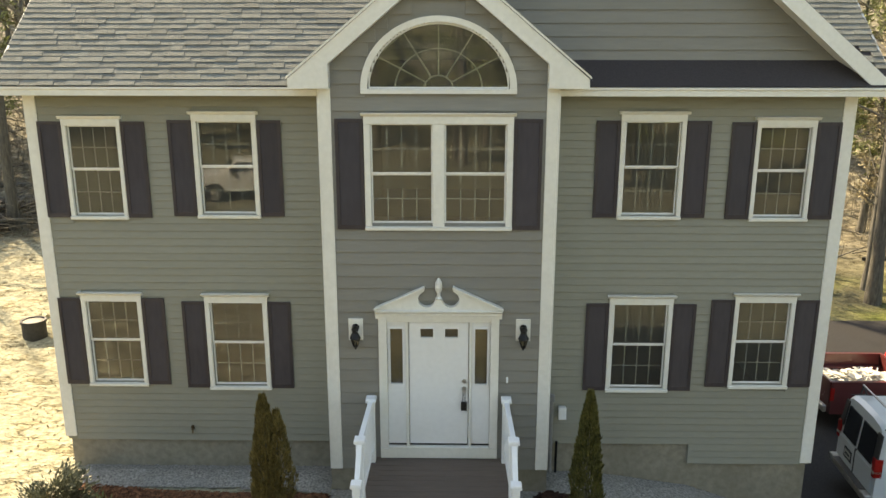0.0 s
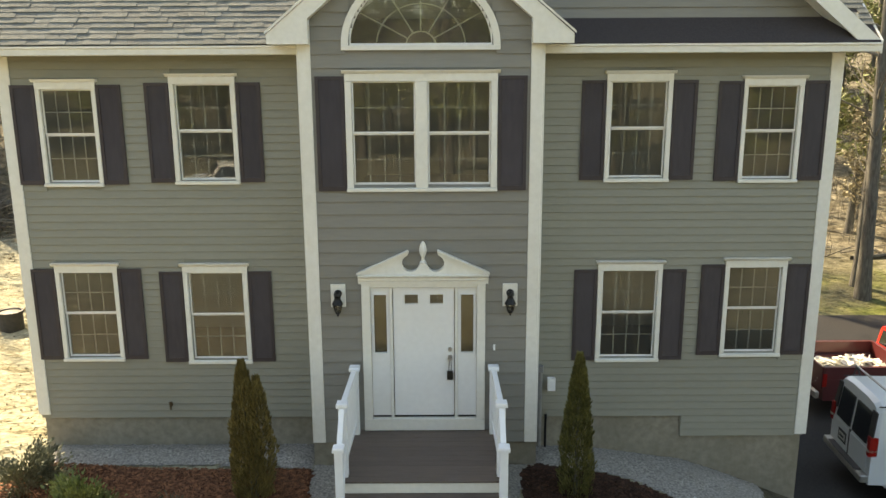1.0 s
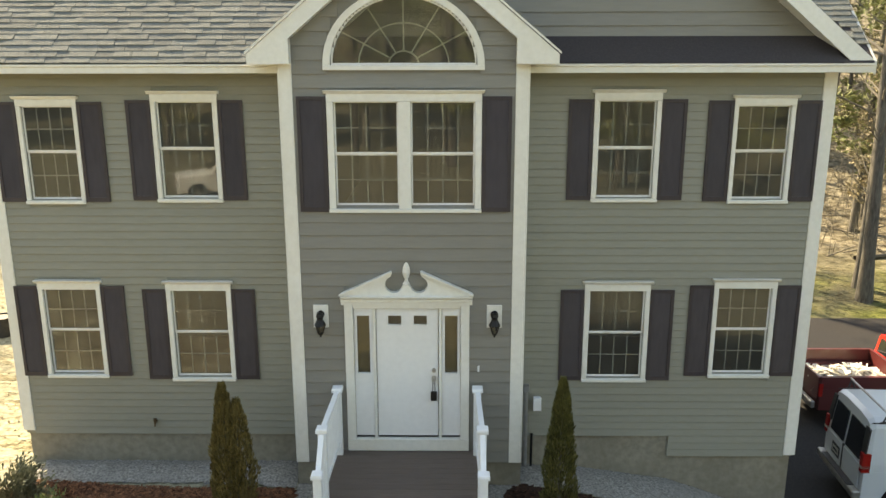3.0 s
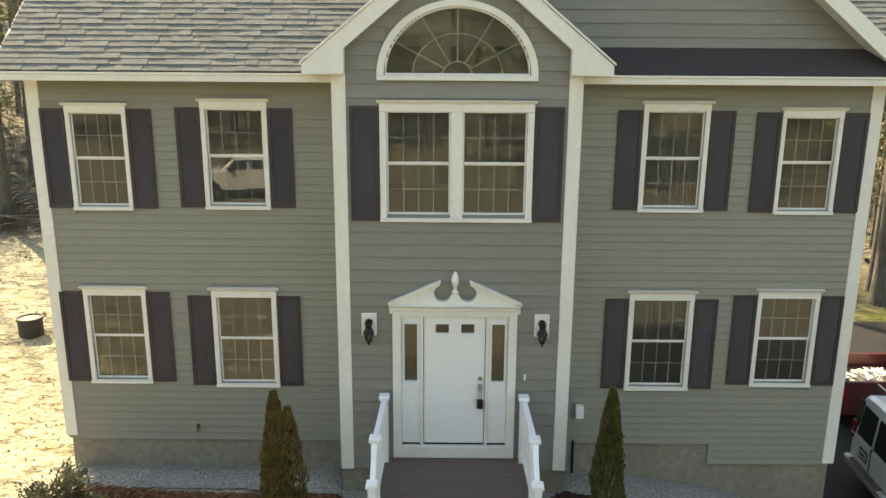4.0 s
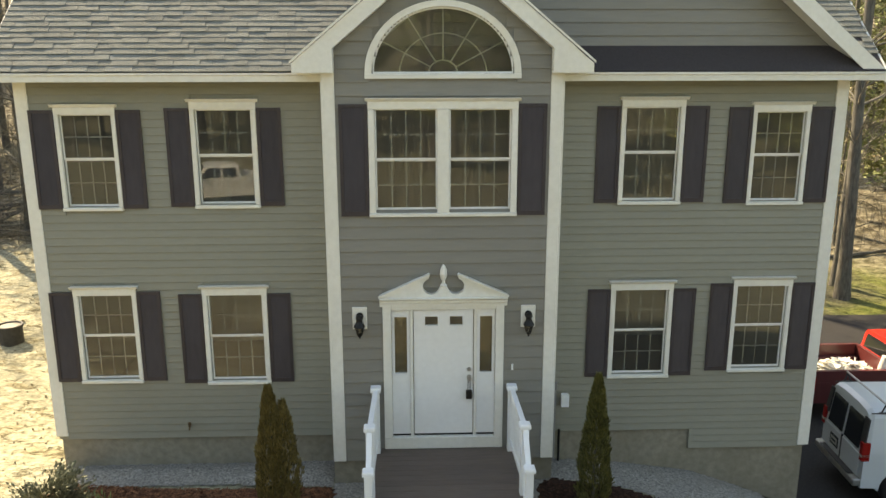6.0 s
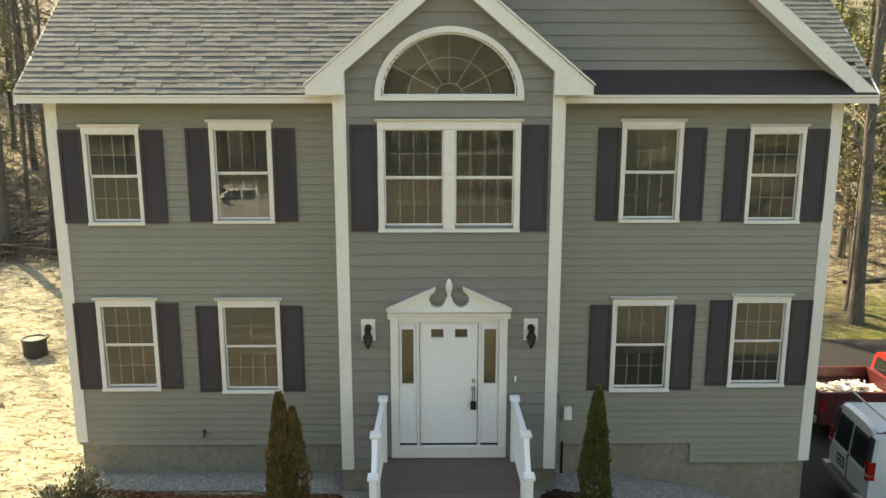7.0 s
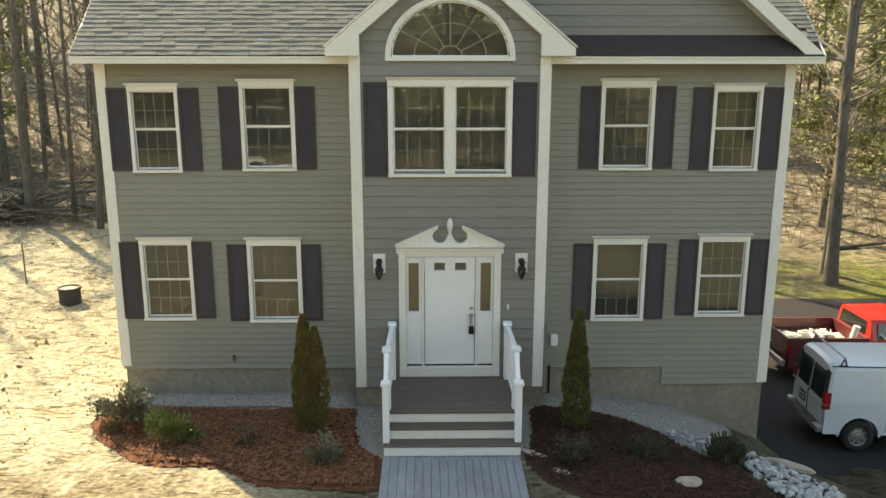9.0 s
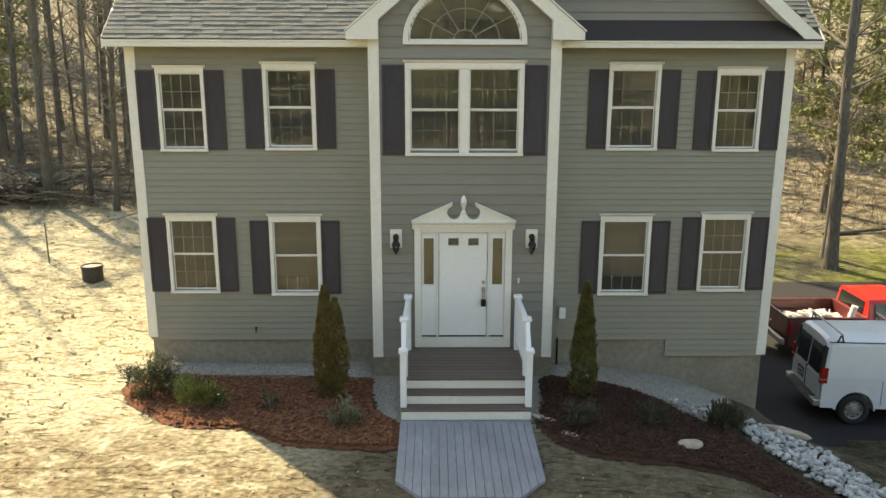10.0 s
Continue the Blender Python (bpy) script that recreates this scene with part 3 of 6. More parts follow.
    L.new(mr.outputs[0], rid.inputs["Vector"])
    off = join("SUBTRACT", rid.outputs["Fac"], 0.5)
    off.node.use_clamp = False
    dist = N.new("ShaderNodeMath")
    dist.operation = "ABSOLUTE"
    L.new(off, dist.inputs[0])
    rut = join("MULTIPLY", band(dist.outputs[0], 0.004, 0.026, True), band(clod.outputs["Fac"], 0.47, 0.57))
    col = blend(join("MULTIPLY", rut, 0.4), col, (0.10, 0.08, 0.04), (0.22, 0.18, 0.10), 20)
    dent = N.new("ShaderNodeBump")
    dent.invert = True
    dent.inputs["Strength"].default_value, dent.inputs["Distance"].default_value = 1.0, 0.05
    L.new(rut, dent.inputs["Height"])
    L.new(b.inputs["Normal"].links[0].from_socket, dent.inputs["Normal"])
    L.new(dent.outputs[0], b.inputs["Normal"])
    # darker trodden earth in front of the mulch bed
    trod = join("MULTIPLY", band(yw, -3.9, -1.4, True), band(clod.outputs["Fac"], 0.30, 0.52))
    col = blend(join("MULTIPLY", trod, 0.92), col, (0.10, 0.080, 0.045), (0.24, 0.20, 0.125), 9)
    # greenish dirt beside the front walk, partly darkened for the house's shade
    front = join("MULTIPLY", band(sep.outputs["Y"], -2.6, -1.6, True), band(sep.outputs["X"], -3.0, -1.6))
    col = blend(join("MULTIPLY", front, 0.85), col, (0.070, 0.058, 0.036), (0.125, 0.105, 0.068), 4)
    right = band(sep.outputs["X"], 5.5, 7.0)
    col = blend(join("MULTIPLY", right, 0.9), col, (0.085, 0.078, 0.045), (0.165, 0.148, 0.085), 1.3)
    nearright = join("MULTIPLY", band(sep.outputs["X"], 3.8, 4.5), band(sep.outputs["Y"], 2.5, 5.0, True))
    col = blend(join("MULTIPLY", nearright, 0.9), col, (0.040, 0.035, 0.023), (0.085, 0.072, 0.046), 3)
    # unseen ground before the yard, greyed for window reflections and bounce light
    unseen_front = band(sep.outputs["Y"], -9.0, -6.5, True)
    col = blend(join("MULTIPLY", unseen_front, 0.92), col, (0.15, 0.145, 0.10), (0.24, 0.225, 0.155), 1.5)
    # moss and thin grass on the far right
    moss = join("MULTIPLY", right, band(yw, 11, 15))
    gm = band(big.outputs["Fac"], 0.38, 0.52)
    col = blend(join("MULTIPLY", moss, gm), col, (0.075, 0.092, 0.024), (0.16, 0.168, 0.05), 2.5)
    # leaf litter of the woods
    leftwoods = join("MULTIPLY", band(yw, 12.5, 16.0), band(sep.outputs["X"], -7.0, -5.0, True))
    woods = join("MAXIMUM", band(yw, 17, 22), leftwoods)
    col = blend(woods, col, (0.08, 0.068, 0.046), (0.30, 0.268, 0.192), 2.2)
    L.new(col, b.inputs["Base Color"])
    fine = N.new("ShaderNodeTexNoise")
    fine.inputs["Scale"].default_value, fine.inputs["Detail"].default_value, fine.inputs["Roughness"].default_value = 10.0, 12, 0.70
    L.new(mp.outputs[0], fine.inputs["Vector"])
    fr_ = N.new("ShaderNodeMapRange")
    fr_.inputs[1].default_value, fr_.inputs[2].default_value = 0.40, 0.60
    fr_.inputs[3].default_value, fr_.inputs[4].default_value = 0.66, 1.16
    L.new(fine.outputs["Fac"], fr_.inputs[0])
    hs = N.new("ShaderNodeHueSaturation")
    L.new(fr_.outputs[0], hs.inputs["Value"])
    L.new(col, hs.inputs["Color"])
    L.new(hs.outputs[0], b.inputs["Base Color"])
    return m


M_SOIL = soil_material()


def axis_steps(lo, hi, fine0, fine1, step):
    out = list(np.arange(fine0, fine1 + 1e-6, step))
    v, s = fine1, step
    while v < hi:
        s *= 1.22
        v += s
        out.append(v)
    v, s = fine0, step
    while v > lo:
        s *= 1.22
        v -= s
        out.insert(0, v)
    return out


gx = axis_steps(-420, 420, -17, 11, 0.12)
gy = axis_steps(-420, 420, -6.5, 20, 0.12)
verts = [(x, y, ground_height(x, y) - (0.25 if -5.6 < x < 5.6 and 1.0 < y < 11.6 else 0.0)) for y in gy for x in gx]
W = len(gx)
faces = [(j * W + i, j * W + i + 1, j * W + W + i + 1, j * W + W + i) for j in range(len(gy) - 1) for i in range(W - 1)]
me = bpy.data.meshes.new("ground")
me.from_pydata(verts, [], faces)
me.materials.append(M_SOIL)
for p in me.polygons:
    p.use_smooth = True
tagged(new("ground", me), "pale sandy yard soil, torn by ruts, with leaf litter towards the woods", "ground", kind="structure")

M_MULCH = material("mulch", (0.060, 0.027, 0.016), (0.20, 0.082, 0.042), 0.95, 14, detail=8, bump=1.0, bump_scale=28,
                   stain=(0.07, 0.028, 0.018), stain_scale=1.5, stain_amount=0.6, spec=0.15)
M_MULCHDARK = material("mulch_dark", (0.030, 0.018, 0.013), (0.075, 0.038, 0.025), 0.95, 14, detail=8, bump=1.0, bump_scale=28,
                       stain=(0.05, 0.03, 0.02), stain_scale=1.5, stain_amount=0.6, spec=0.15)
M_GRAVEL = material("gravel", (0.12, 0.113, 0.10), (0.40, 0.38, 0.34), 0.9, 30, detail=4, bump=1.0, bump_scale=40,
                    stain=(0.22, 0.21, 0.19), stain_scale=2, stain_amount=0.5)
M_ASPHALT = material("asphalt", (0.030, 0.030, 0.031), (0.046, 0.045, 0.045), 0.95, 30, detail=5, bump=0.4, bump_scale=90,
                     stain=(0.04, 0.037, 0.034), stain_scale=0.7, stain_amount=0.5, spec=0.06)


def inside(poly, x, y):
    hit = False
    for (x0, y0), (x1, y1) in zip(poly, poly[1:] + poly[:1]):
        if (y0 > y) != (y1 > y) and x < (x1 - x0) * (y - y0) / (y1 - y0) + x0:
            hit = not hit
    return hit


def bed(name, poly, lift, mat, label, category, step=0.06, rough=0.012):
    """A sheet that follows the land inside an outline, domed and with its edge turned down."""
    xs, ys = [p[0] for p in poly], [p[1] for p in poly]
    bm = bmesh.new()
    grid = {}

    def vert(i, j):
        if (i, j) not in grid:
            x, y = min(xs) + i * step, min(ys) + j * step
            near = min((math.hypot(x - a, y - b) for a, b in dense), default=1)
            z = land(x, y) + lift * min(1.0, near / 0.25 + 0.15) + rough * noise.noise((x * 9, y * 9, 2)) + rough * noise.noise((x * 27, y * 27, 5))
            grid[i, j] = bm.verts.new((x + 0.3 * step * noise.noise((x * 31, y * 31, 0)), y + 0.3 * step * noise.noise((x * 31, y * 31, 9)), z))
        return grid[i, j]

    dense = []
    for (x0, y0), (x1, y1) in zip(poly, poly[1:] + poly[:1]):
        k = max(1, int(math.hypot(x1 - x0, y1 - y0) / 0.15))
        dense += [(x0 + (x1 - x0) * q / k, y0 + (y1 - y0) * q / k) for q in range(k)]
    for i in range(int((max(xs) - min(xs)) / step) + 1):
        for j in range(int((max(ys) - min(ys)) / step) + 1):
            if inside(poly, min(xs) + (i + 0.5) * step, min(ys) + (j + 0.5) * step):
                bm.faces.new((vert(i, j), vert(i + 1, j), vert(i + 1, j + 1), vert(i, j + 1)))
    return tagged(part(name, bm, mat, smooth=True), label, category, kind="structure")


def smooth_poly(pts, n=5):
    out = []
    k = len(pts)
    for i in range(k):
        p0, p1, p2, p3 = (Vector(pts[(i + d) % k]) for d in (-1, 0, 1, 2))
        for q in range(n):
            t = q / n
            v = 0.5 * ((2 * p1) + (p2 - p0) * t + (2 * p0 - 5 * p1 + 4 * p2 - p3) * t * t + (3 * p1 - p0 - 3 * p2 + p3) * t ** 3)
            out.append((v.x, v.y))
    return out


bed("mulch_bed", smooth_poly([(-5.5, 0.10), (-6.1, -0.35), (-5.95, -0.95), (-5.45, -1.5), (-4.7, -2.08), (-3.6, -2.2), (-2.85, -2.72), (-2.0, -2.84), (-1.12, -2.86), (-1.12, -1.95), (-1.45, -1.55), (-1.58, -0.8), (-1.7, -0.13), (-2.8, -0.13), (-4.3, -0.07)]),
    0.05, M_MULCH, "reddish-brown bark mulch bed in front of the house", "mulch bed")
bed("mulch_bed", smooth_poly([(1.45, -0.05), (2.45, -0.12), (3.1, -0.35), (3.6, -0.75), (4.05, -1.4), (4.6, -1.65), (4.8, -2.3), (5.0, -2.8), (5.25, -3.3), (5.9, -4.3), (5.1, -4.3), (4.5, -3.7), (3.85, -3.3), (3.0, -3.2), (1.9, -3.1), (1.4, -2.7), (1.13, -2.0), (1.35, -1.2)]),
    0.045, M_MULCHDARK, "dark brown mulch bed beside the steps", "mulch bed")
bed("gravel_strip", [(-5.75, 0.66), (-5.75, 0.12), (-5.3, 0.02), (-3.5, 0.02), (-1.66, -0.10), (-1.66, 0.66)], 0.09, M_GRAVEL, "grey crushed-stone drip strip along the foundation", "gravel")
bed("gravel_strip", [(-1.66, 0.02), (-1.66, -0.7), (-1.48, -1.4), (-1.25, -1.85), (-1.1, -1.85), (-1.1, 0.02)], 0.05, M_GRAVEL, "grey crushed stone beside the steps", "gravel")
bed("gravel_strip", [(1.1, 0.02), (1.1, -1.8), (1.25, -1.5), (1.4, -0.5), (1.5, -0.1), (1.66, 0.02)], 0.05, M_GRAVEL, "grey crushed stone beside the steps", "gravel")
bed("gravel_strip", [(1.66, 0.66), (1.55, 0.0), (2.45, -0.06), (3.1, -0.28), (3.6, -0.68), (4.05, -1.3), (4.45, -1.5), (4.75, -1.0), (4.95, -0.3), (5.2, 0.2), (5.3, 0.66)], 0.04, M_GRAVEL, "grey gravel bank falling along the foundation", "gravel")
bed("driveway", [(5.93, 1.5), (6.6, 1.3), (7.6, 1.8), (9.5, 2.3), (40, 2.6), (40, 14), (20, 14), (14, 14.2), (9.5, 14.5), (5.95, 14)], 0.03, M_ASPHALT, "black asphalt driveway beside the basement garage", "driveway", step=0.3, rough=0.004)


def chips(poly, count, mat, label, seed):
    """Loose bark chips strewn over a bed, thin slivers lying every way."""
    q = random.Random(seed)
    xs, ys = [a for a, b in poly], [b for a, b in poly]
    vs, fs = [], []
    while count:
        x, y = q.uniform(min(xs), max(xs)), q.uniform(min(ys), max(ys))
        if not inside(poly, x, y):
            continue
        count -= 1
        l, w = q.uniform(0.015, 0.055), q.uniform(0.006, 0.014)
        m4 = Matrix.LocRotScale((x, y, land(x, y) + 0.062), Euler((q.uniform(-0.5, 0.5), q.uniform(-0.5, 0.5), q.uniform(0, 6.28))), None)
        b = len(vs)
        vs += [tuple(m4 @ Vector(c)) for c in ((-l, -w, 0), (l, -w * 0.6, 0), (l * 0.8, w, 0), (-l, w * 0.7, 0), (0, 0, 0.012))]
        fs += [(b, b + 1, b + 4), (b + 1, b + 2, b + 4), (b + 2, b + 3, b + 4), (b + 3, b, b + 4)]
    me_ = bpy.data.meshes.new("bark_chips")
    me_.from_pydata(vs, [], fs)
    me_.materials.append(mat)
    tagged(new("bark_chips", me_), label, "bark chips", kind="stuff")


M_CHIP = material("bark_chip", (0.088, 0.040, 0.024), (0.27, 0.125, 0.066), 0.9, 12, rnd=0.35, island=True, spec=0.2)
M_CHIPDARK = material("bark_chip_dark", (0.032, 0.019, 0.014), (0.085, 0.043, 0.028), 0.9, 12, rnd=0.4, island=True, spec=0.2)
chips([(-5.5, 0.05), (-6.0, -0.4), (-5.85, -0.95), (-5.4, -1.4), (-4.7, -2.0), (-3.6, -2.12), (-2.85, -2.62), (-2.0, -2.76), (-1.2, -2.78), (-1.2, -1.95), (-1.55, -1.55), (-1.7, -0.2), (-4.3, -0.12)],
      13000, M_CHIP, "reddish-brown bark chips strewn over the mulch", 61)
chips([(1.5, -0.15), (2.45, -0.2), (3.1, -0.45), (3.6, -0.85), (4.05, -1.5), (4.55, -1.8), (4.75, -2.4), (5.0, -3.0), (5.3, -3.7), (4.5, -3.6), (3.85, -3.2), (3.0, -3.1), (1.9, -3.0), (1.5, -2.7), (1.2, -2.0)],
      7000, M_CHIPDARK, "dark brown bark chips strewn over the mulch", 62)

# ---- porch and steps ----
porch = thing("porch", "small front porch with brown deck boards and white railings", "porch")
DZ, DY, PX, RUN = 0.60, -1.50, 1.06, 0.22
bm = bmesh.new()
box(bm, -PX + 0.03, PX - 0.03, DY + 0.03, -0.04, -0.1, DZ - 0.03)
box(bm, -PX + 0.03, PX - 0.03, DY + 0.03 - RUN, DY + 0.03, -0.1, DZ - 0.21)
box(bm, -PX + 0.03, PX - 0.03, DY + 0.03 - 2 * RUN, DY + 0.03 - RUN, -0.1, DZ - 0.39)
part("frame", bm, M_TRIM, porch)
for k in range(3):
    y, z = DY - RUN * k, DZ - 0.18 * k
    bm = bmesh.new()
    box(bm, -PX, PX, y - 0.012, y + 0.028, z - 0.178, z - 0.032)
    part("riser", bm, M_TRIM, porch, bevel=0.004)
bm = bmesh.new()
box(bm, 0, 2 * PX, 0, 0.136, 0, 0.028)
deck_mesh = mesh_of("deck_board", bm, M_DECK, 0.004)
y = DY - 0.03
while y < -0.12:
    part("deck_board", deck_mesh, None, porch, at=(-PX, y, DZ - 0.03))
    y += 0.14
for k in (1, 2):
    for q in range(2):
        part("tread", deck_mesh, None, porch, at=(-PX, DY - RUN * k - 0.03 + 0.114 * q, DZ - 0.18 * k - 0.03))

POSTS = [(0.995, -0.15, DZ, 1.64), (1.02, -1.38, DZ, 1.63), (1.025, -1.82, 0.24, 1.235)]
for s in (-1, 1):
    for px, py, z0, z1 in POSTS:
        bm = bmesh.new()
        box(bm, -0.052, 0.052, -0.052, 0.052, 0, z1 - z0 - 0.03)
        post = part("post", bm, M_RAIL, porch, at=(s * px, py, z0), bevel=0.006)
        bm = bmesh.new()
        box(bm, -0.075, 0.075, -0.075, 0.075, z1 - z0 - 0.055, z1 - z0 - 0.015)
        for v in box(bm, -0.075, 0.075, -0.075, 0.075, z1 - z0 - 0.014, z1 - z0 + 0.004)[4:]:
            v.co.x *= 0.9
            v.co.y *= 0.9
        part("post_cap", bm, M_RAIL, post, bevel=0.003)
    for (ax, ay, az, at_), (bx, by, bz, bt) in zip(POSTS, POSTS[1:]):
        t0, t1 = at_ - 0.10, (bt - 0.10)
        if bz < az:
            t0 = at_ - 0.12
        x = s * (ax + bx) / 2
        for nm, d0, d1, hw in (("top_rail", 0.0, 0.07, 0.035), ("bottom_rail", -0.78, -0.72, 0.025)):
            bm = bmesh.new()
            ya, yb = ay - 0.055, by + 0.055
            vs = box(bm, -hw, hw, yb, ya, 0, d1 - d0)
            for v in vs:
                f = (v.co.y - ya) / (yb - ya)
                v.co.z += t0 + (t1 - t0) * f + d0
                v.co.x += s * (ax + (bx - ax) * f)
            part(nm, bm, M_RAIL, porch, bevel=0.004)
        n = int((ay - by) / 0.11)
        for i in range(1, n):
            f = i / n
            yy = ay + (by - ay) * f
            bm = bmesh.new()
            zt = t0 + (t1 - t0) * f
            box(bm, -0.018, 0.018, -0.018, 0.018, zt - 0.73, zt + 0.01)
            part("baluster", bm, M_RAIL, porch, at=(s * (ax + (bx - ax) * f), yy, 0))

# ---- walkway of long boards ----
walkway = thing("walkway", "grey-blue weathered board walkway leading to the steps", "walkway", kind="structure")
x = -1.07
rw = random.Random(5)
while x < 0.97:
    w = 0.118
    bm = bmesh.new()
    ends = [-4.30 + max(0.0, 0.46 - max(0.0, min(q + 1.07, 1.02 - q)) * 1.3) for q in (x, x + w)]
    vs = box(bm, x, x + w, -4.30, -1.957, 0.004, 0.055 + rw.uniform(-0.003, 0.003))
    for v in vs:
        if v.co.y < -2.5:
            v.co.y = ends[0] if v.co.x < x + w / 2 else ends[1]
    part("plank", bm, M_WALKWAY, walkway)
    x += w + 0.007

# ---- front door ----
entry = thing("front_door", "white front door with sidelights under a broken pediment, a lockbox on its handle", "door", kind="structure", at=(0, 0, 0.0747))
entry.scale = (0.975, 1, 0.966)
bm = bmesh.new()
for s in (-1, 1):
    a, b = s * 0.90, s * 0.775
    box(bm, min(a, b), max(a, b), -0.06, -0.002, 0.72, 2.86)
    a, b = s * 0.50, s * 0.455
    box(bm, min(a, b), max(a, b), -0.03, 0.05, 0.70, 2.80)
box(bm, -0.775, 0.775, -0.05, 0.05, 2.80, 2.86)
part("door_frame", bm, M_TRIM, entry, bevel=0.005)
bm = bmesh.new()
box(bm, -0.90, 0.90, -0.065, -0.002, 0.55, 0.715)
part("kick_board", bm, M_TRIM, entry, bevel=0.005)
bm = bmesh.new()
box(bm, -0.775, 0.775, -0.07, 0.05, 0.717, 0.74)
part("threshold", bm, M_TRIM, entry, bevel=0.004)


def framed(bm, x0, x1, z0, z1, y0, y1, holes):
    wall_boxes(bm, x0, x1, z0, z1, y0, y1, holes)


DOORLIGHTS = [(-0.275, -0.085, 2.54, 2.68), (0.095, 0.285, 2.54, 2.68)]
bm = bmesh.new()
framed(bm, -0.445, 0.445, 0.775, 2.785, 0.0, 0.045, DOORLIGHTS)
slab = part("door_leaf", bm, M_DOOR, entry, "white panel door with two small lights")
bm = bmesh.new()
box(bm, -0.445, 0.445, 0.004, 0.03, 0.745, 0.772)
part("door_sweep", bm, M_BLACK, slab)
for a, b, z0, z1 in DOORLIGHTS:
    bm = bmesh.new()
    t = 0.018
    box(bm, a - t, b + t, -0.012, -0.001, z0 - t, z0)
    box(bm, a - t, b + t, -0.012, -0.001, z1, z1 + t)
    box(bm, a - t, a, -0.012, -0.001, z0, z1)
    box(bm, b, b + t, -0.012, -0.001, z0, z1)
    part("light_frame", bm, M_DOOR, slab, bevel=0.003)
    bm = bmesh.new()
    box(bm, a + 0.001, b - 0.001, 0.02, 0.024, z0 + 0.001, z1 - 0.001)
    part("pane", bm, M_GLASS, slab).visible_shadow = False
for s in (-1, 1):
    a, b = sorted((s * 0.772, s * 0.502))
    c = (a + b) / 2
    hole = (c - 0.092, c + 0.092, 1.78, 2.68)
    bm = bmesh.new()
    framed(bm, a, b, 0.775, 2.795, 0.0, 0.045, [hole])
    for x0, x1, z0, z1 in ((hole[0] - 0.025, hole[0], 1.755, 2.705), (hole[1], hole[1] + 0.025, 1.755, 2.705), (hole[0], hole[1], 1.755, 1.78), (hole[0], hole[1], 2.68, 2.705)):
        box(bm, x0, x1, -0.014, -0.001, z0, z1)
    side = part("sidelight", bm, M_DOOR, entry, "white sidelight with a tall narrow pane")
    bm = bmesh.new()
    box(bm, hole[0] + 0.001, hole[1] - 0.001, 0.02, 0.024, 1.781, 2.679)
    part("pane", bm, M_GLASS, side).visible_shadow = False
    bm = bmesh.new()
    box(bm, a, b, 0.004, 0.03, 0.745, 0.772)
    part("door_sweep", bm, M_BLACK, side)
# curtains behind the sidelights
M_DRAPE = material("drape", (0.36, 0.25, 0.10), (0.46, 0.33, 0.15), 0.9, 20, stretch=(4, 1, 0.3))
for s in (-1, 1):
    bm = bmesh.new()
    c = s * 0.637
    for i in range(9):
        x = c - 0.13 + 0.26 * i / 9
        box(bm, x, x + 0.03, 0.075 + 0.012 * (i % 2), 0.083 + 0.012 * (i % 2), 0.9, 2.75)
    cu = part("curtain", bm, M_DRAPE, at=(0, 0, 0.0747))
    cu.scale = (0.975, 1, 0.966)
    tagged(cu, "tan curtain hanging behind the sidelight", "curtain", "curtains of the front door")
# hardware
bm = bmesh.new()
tube(bm, (0.385, 0.0, 1.83), (0.385, -0.03, 1.83), 0.032, 0.028, 14)
part("deadbolt", bm, M_STEEL, slab, "nickel deadbolt", smooth=False)
bm = bmesh.new()
tube(bm, (0.385, 0.0, 1.705), (0.385, -0.02, 1.705), 0.036, 0.034, 14)
lathe(bm, ((0.012, 0.0), (0.014, 0.03), (0.030, 0.045), (0.034, 0.062), (0.026, 0.078)), (0, 0, 0), 14)
for v in bm.verts[28:]:
    v.co = Vector((0.385 + v.co.x, -0.02 - v.co.z, 1.705 + v.co.y))
part("door_knob", bm, M_STEEL, slab, "nickel door knob")
bm = bmesh.new()
tube(bm, (0.372, -0.05, 1.69), (0.366, -0.05, 1.50), 0.006, 0.006, 6)
tube(bm, (0.398, -0.05, 1.69), (0.400, -0.05, 1.50), 0.006, 0.006, 6)
box(bm, 0.338, 0.428, -0.075, -0.025, 1.37, 1.50)
for v in bm.verts:
    if v.co.z > 1.495 and v.co.y < -0.06:
        v.co.y += 0.012
lockbox = part("lockbox", bm, M_BLACK, at=(0, 0, 0.0747))
lockbox.scale = (0.975, 1, 0.966)
tagged(lockbox, "black key lockbox hanging from the door knob", "lockbox")

# broken pediment
bm = bmesh.new()
prism_x(bm, ((-0.002, 2.862), (-0.075, 2.862), (-0.075, 2.905), (-0.10, 2.92), (-0.10, 2.955), (-0.15, 2.99), (-0.15, 3.005), (-0.002, 3.005)), -0.94, 0.94)
part("cornice", bm, M_TRIM, entry)


def swan(s):
    """One half of the pediment: a raking top that ends in a hooked scroll over a round bite."""
    o = [(0.935, 3.005), (0.95, 3.015), (0.945, 3.03), (0.215, 3.365), (0.205, 3.335)]
    c, r = (0.178, 3.175), 0.125
    for i in range(0, 13):
        a = radians(70 - i * 19)
        o.append((c[0] + r * math.cos(a), c[1] + r * math.sin(a)))
    o += [(0.035, 3.095), (0.0, 3.10), (0.0, 3.005)]
    return [(s * x, z) for x, z in o]


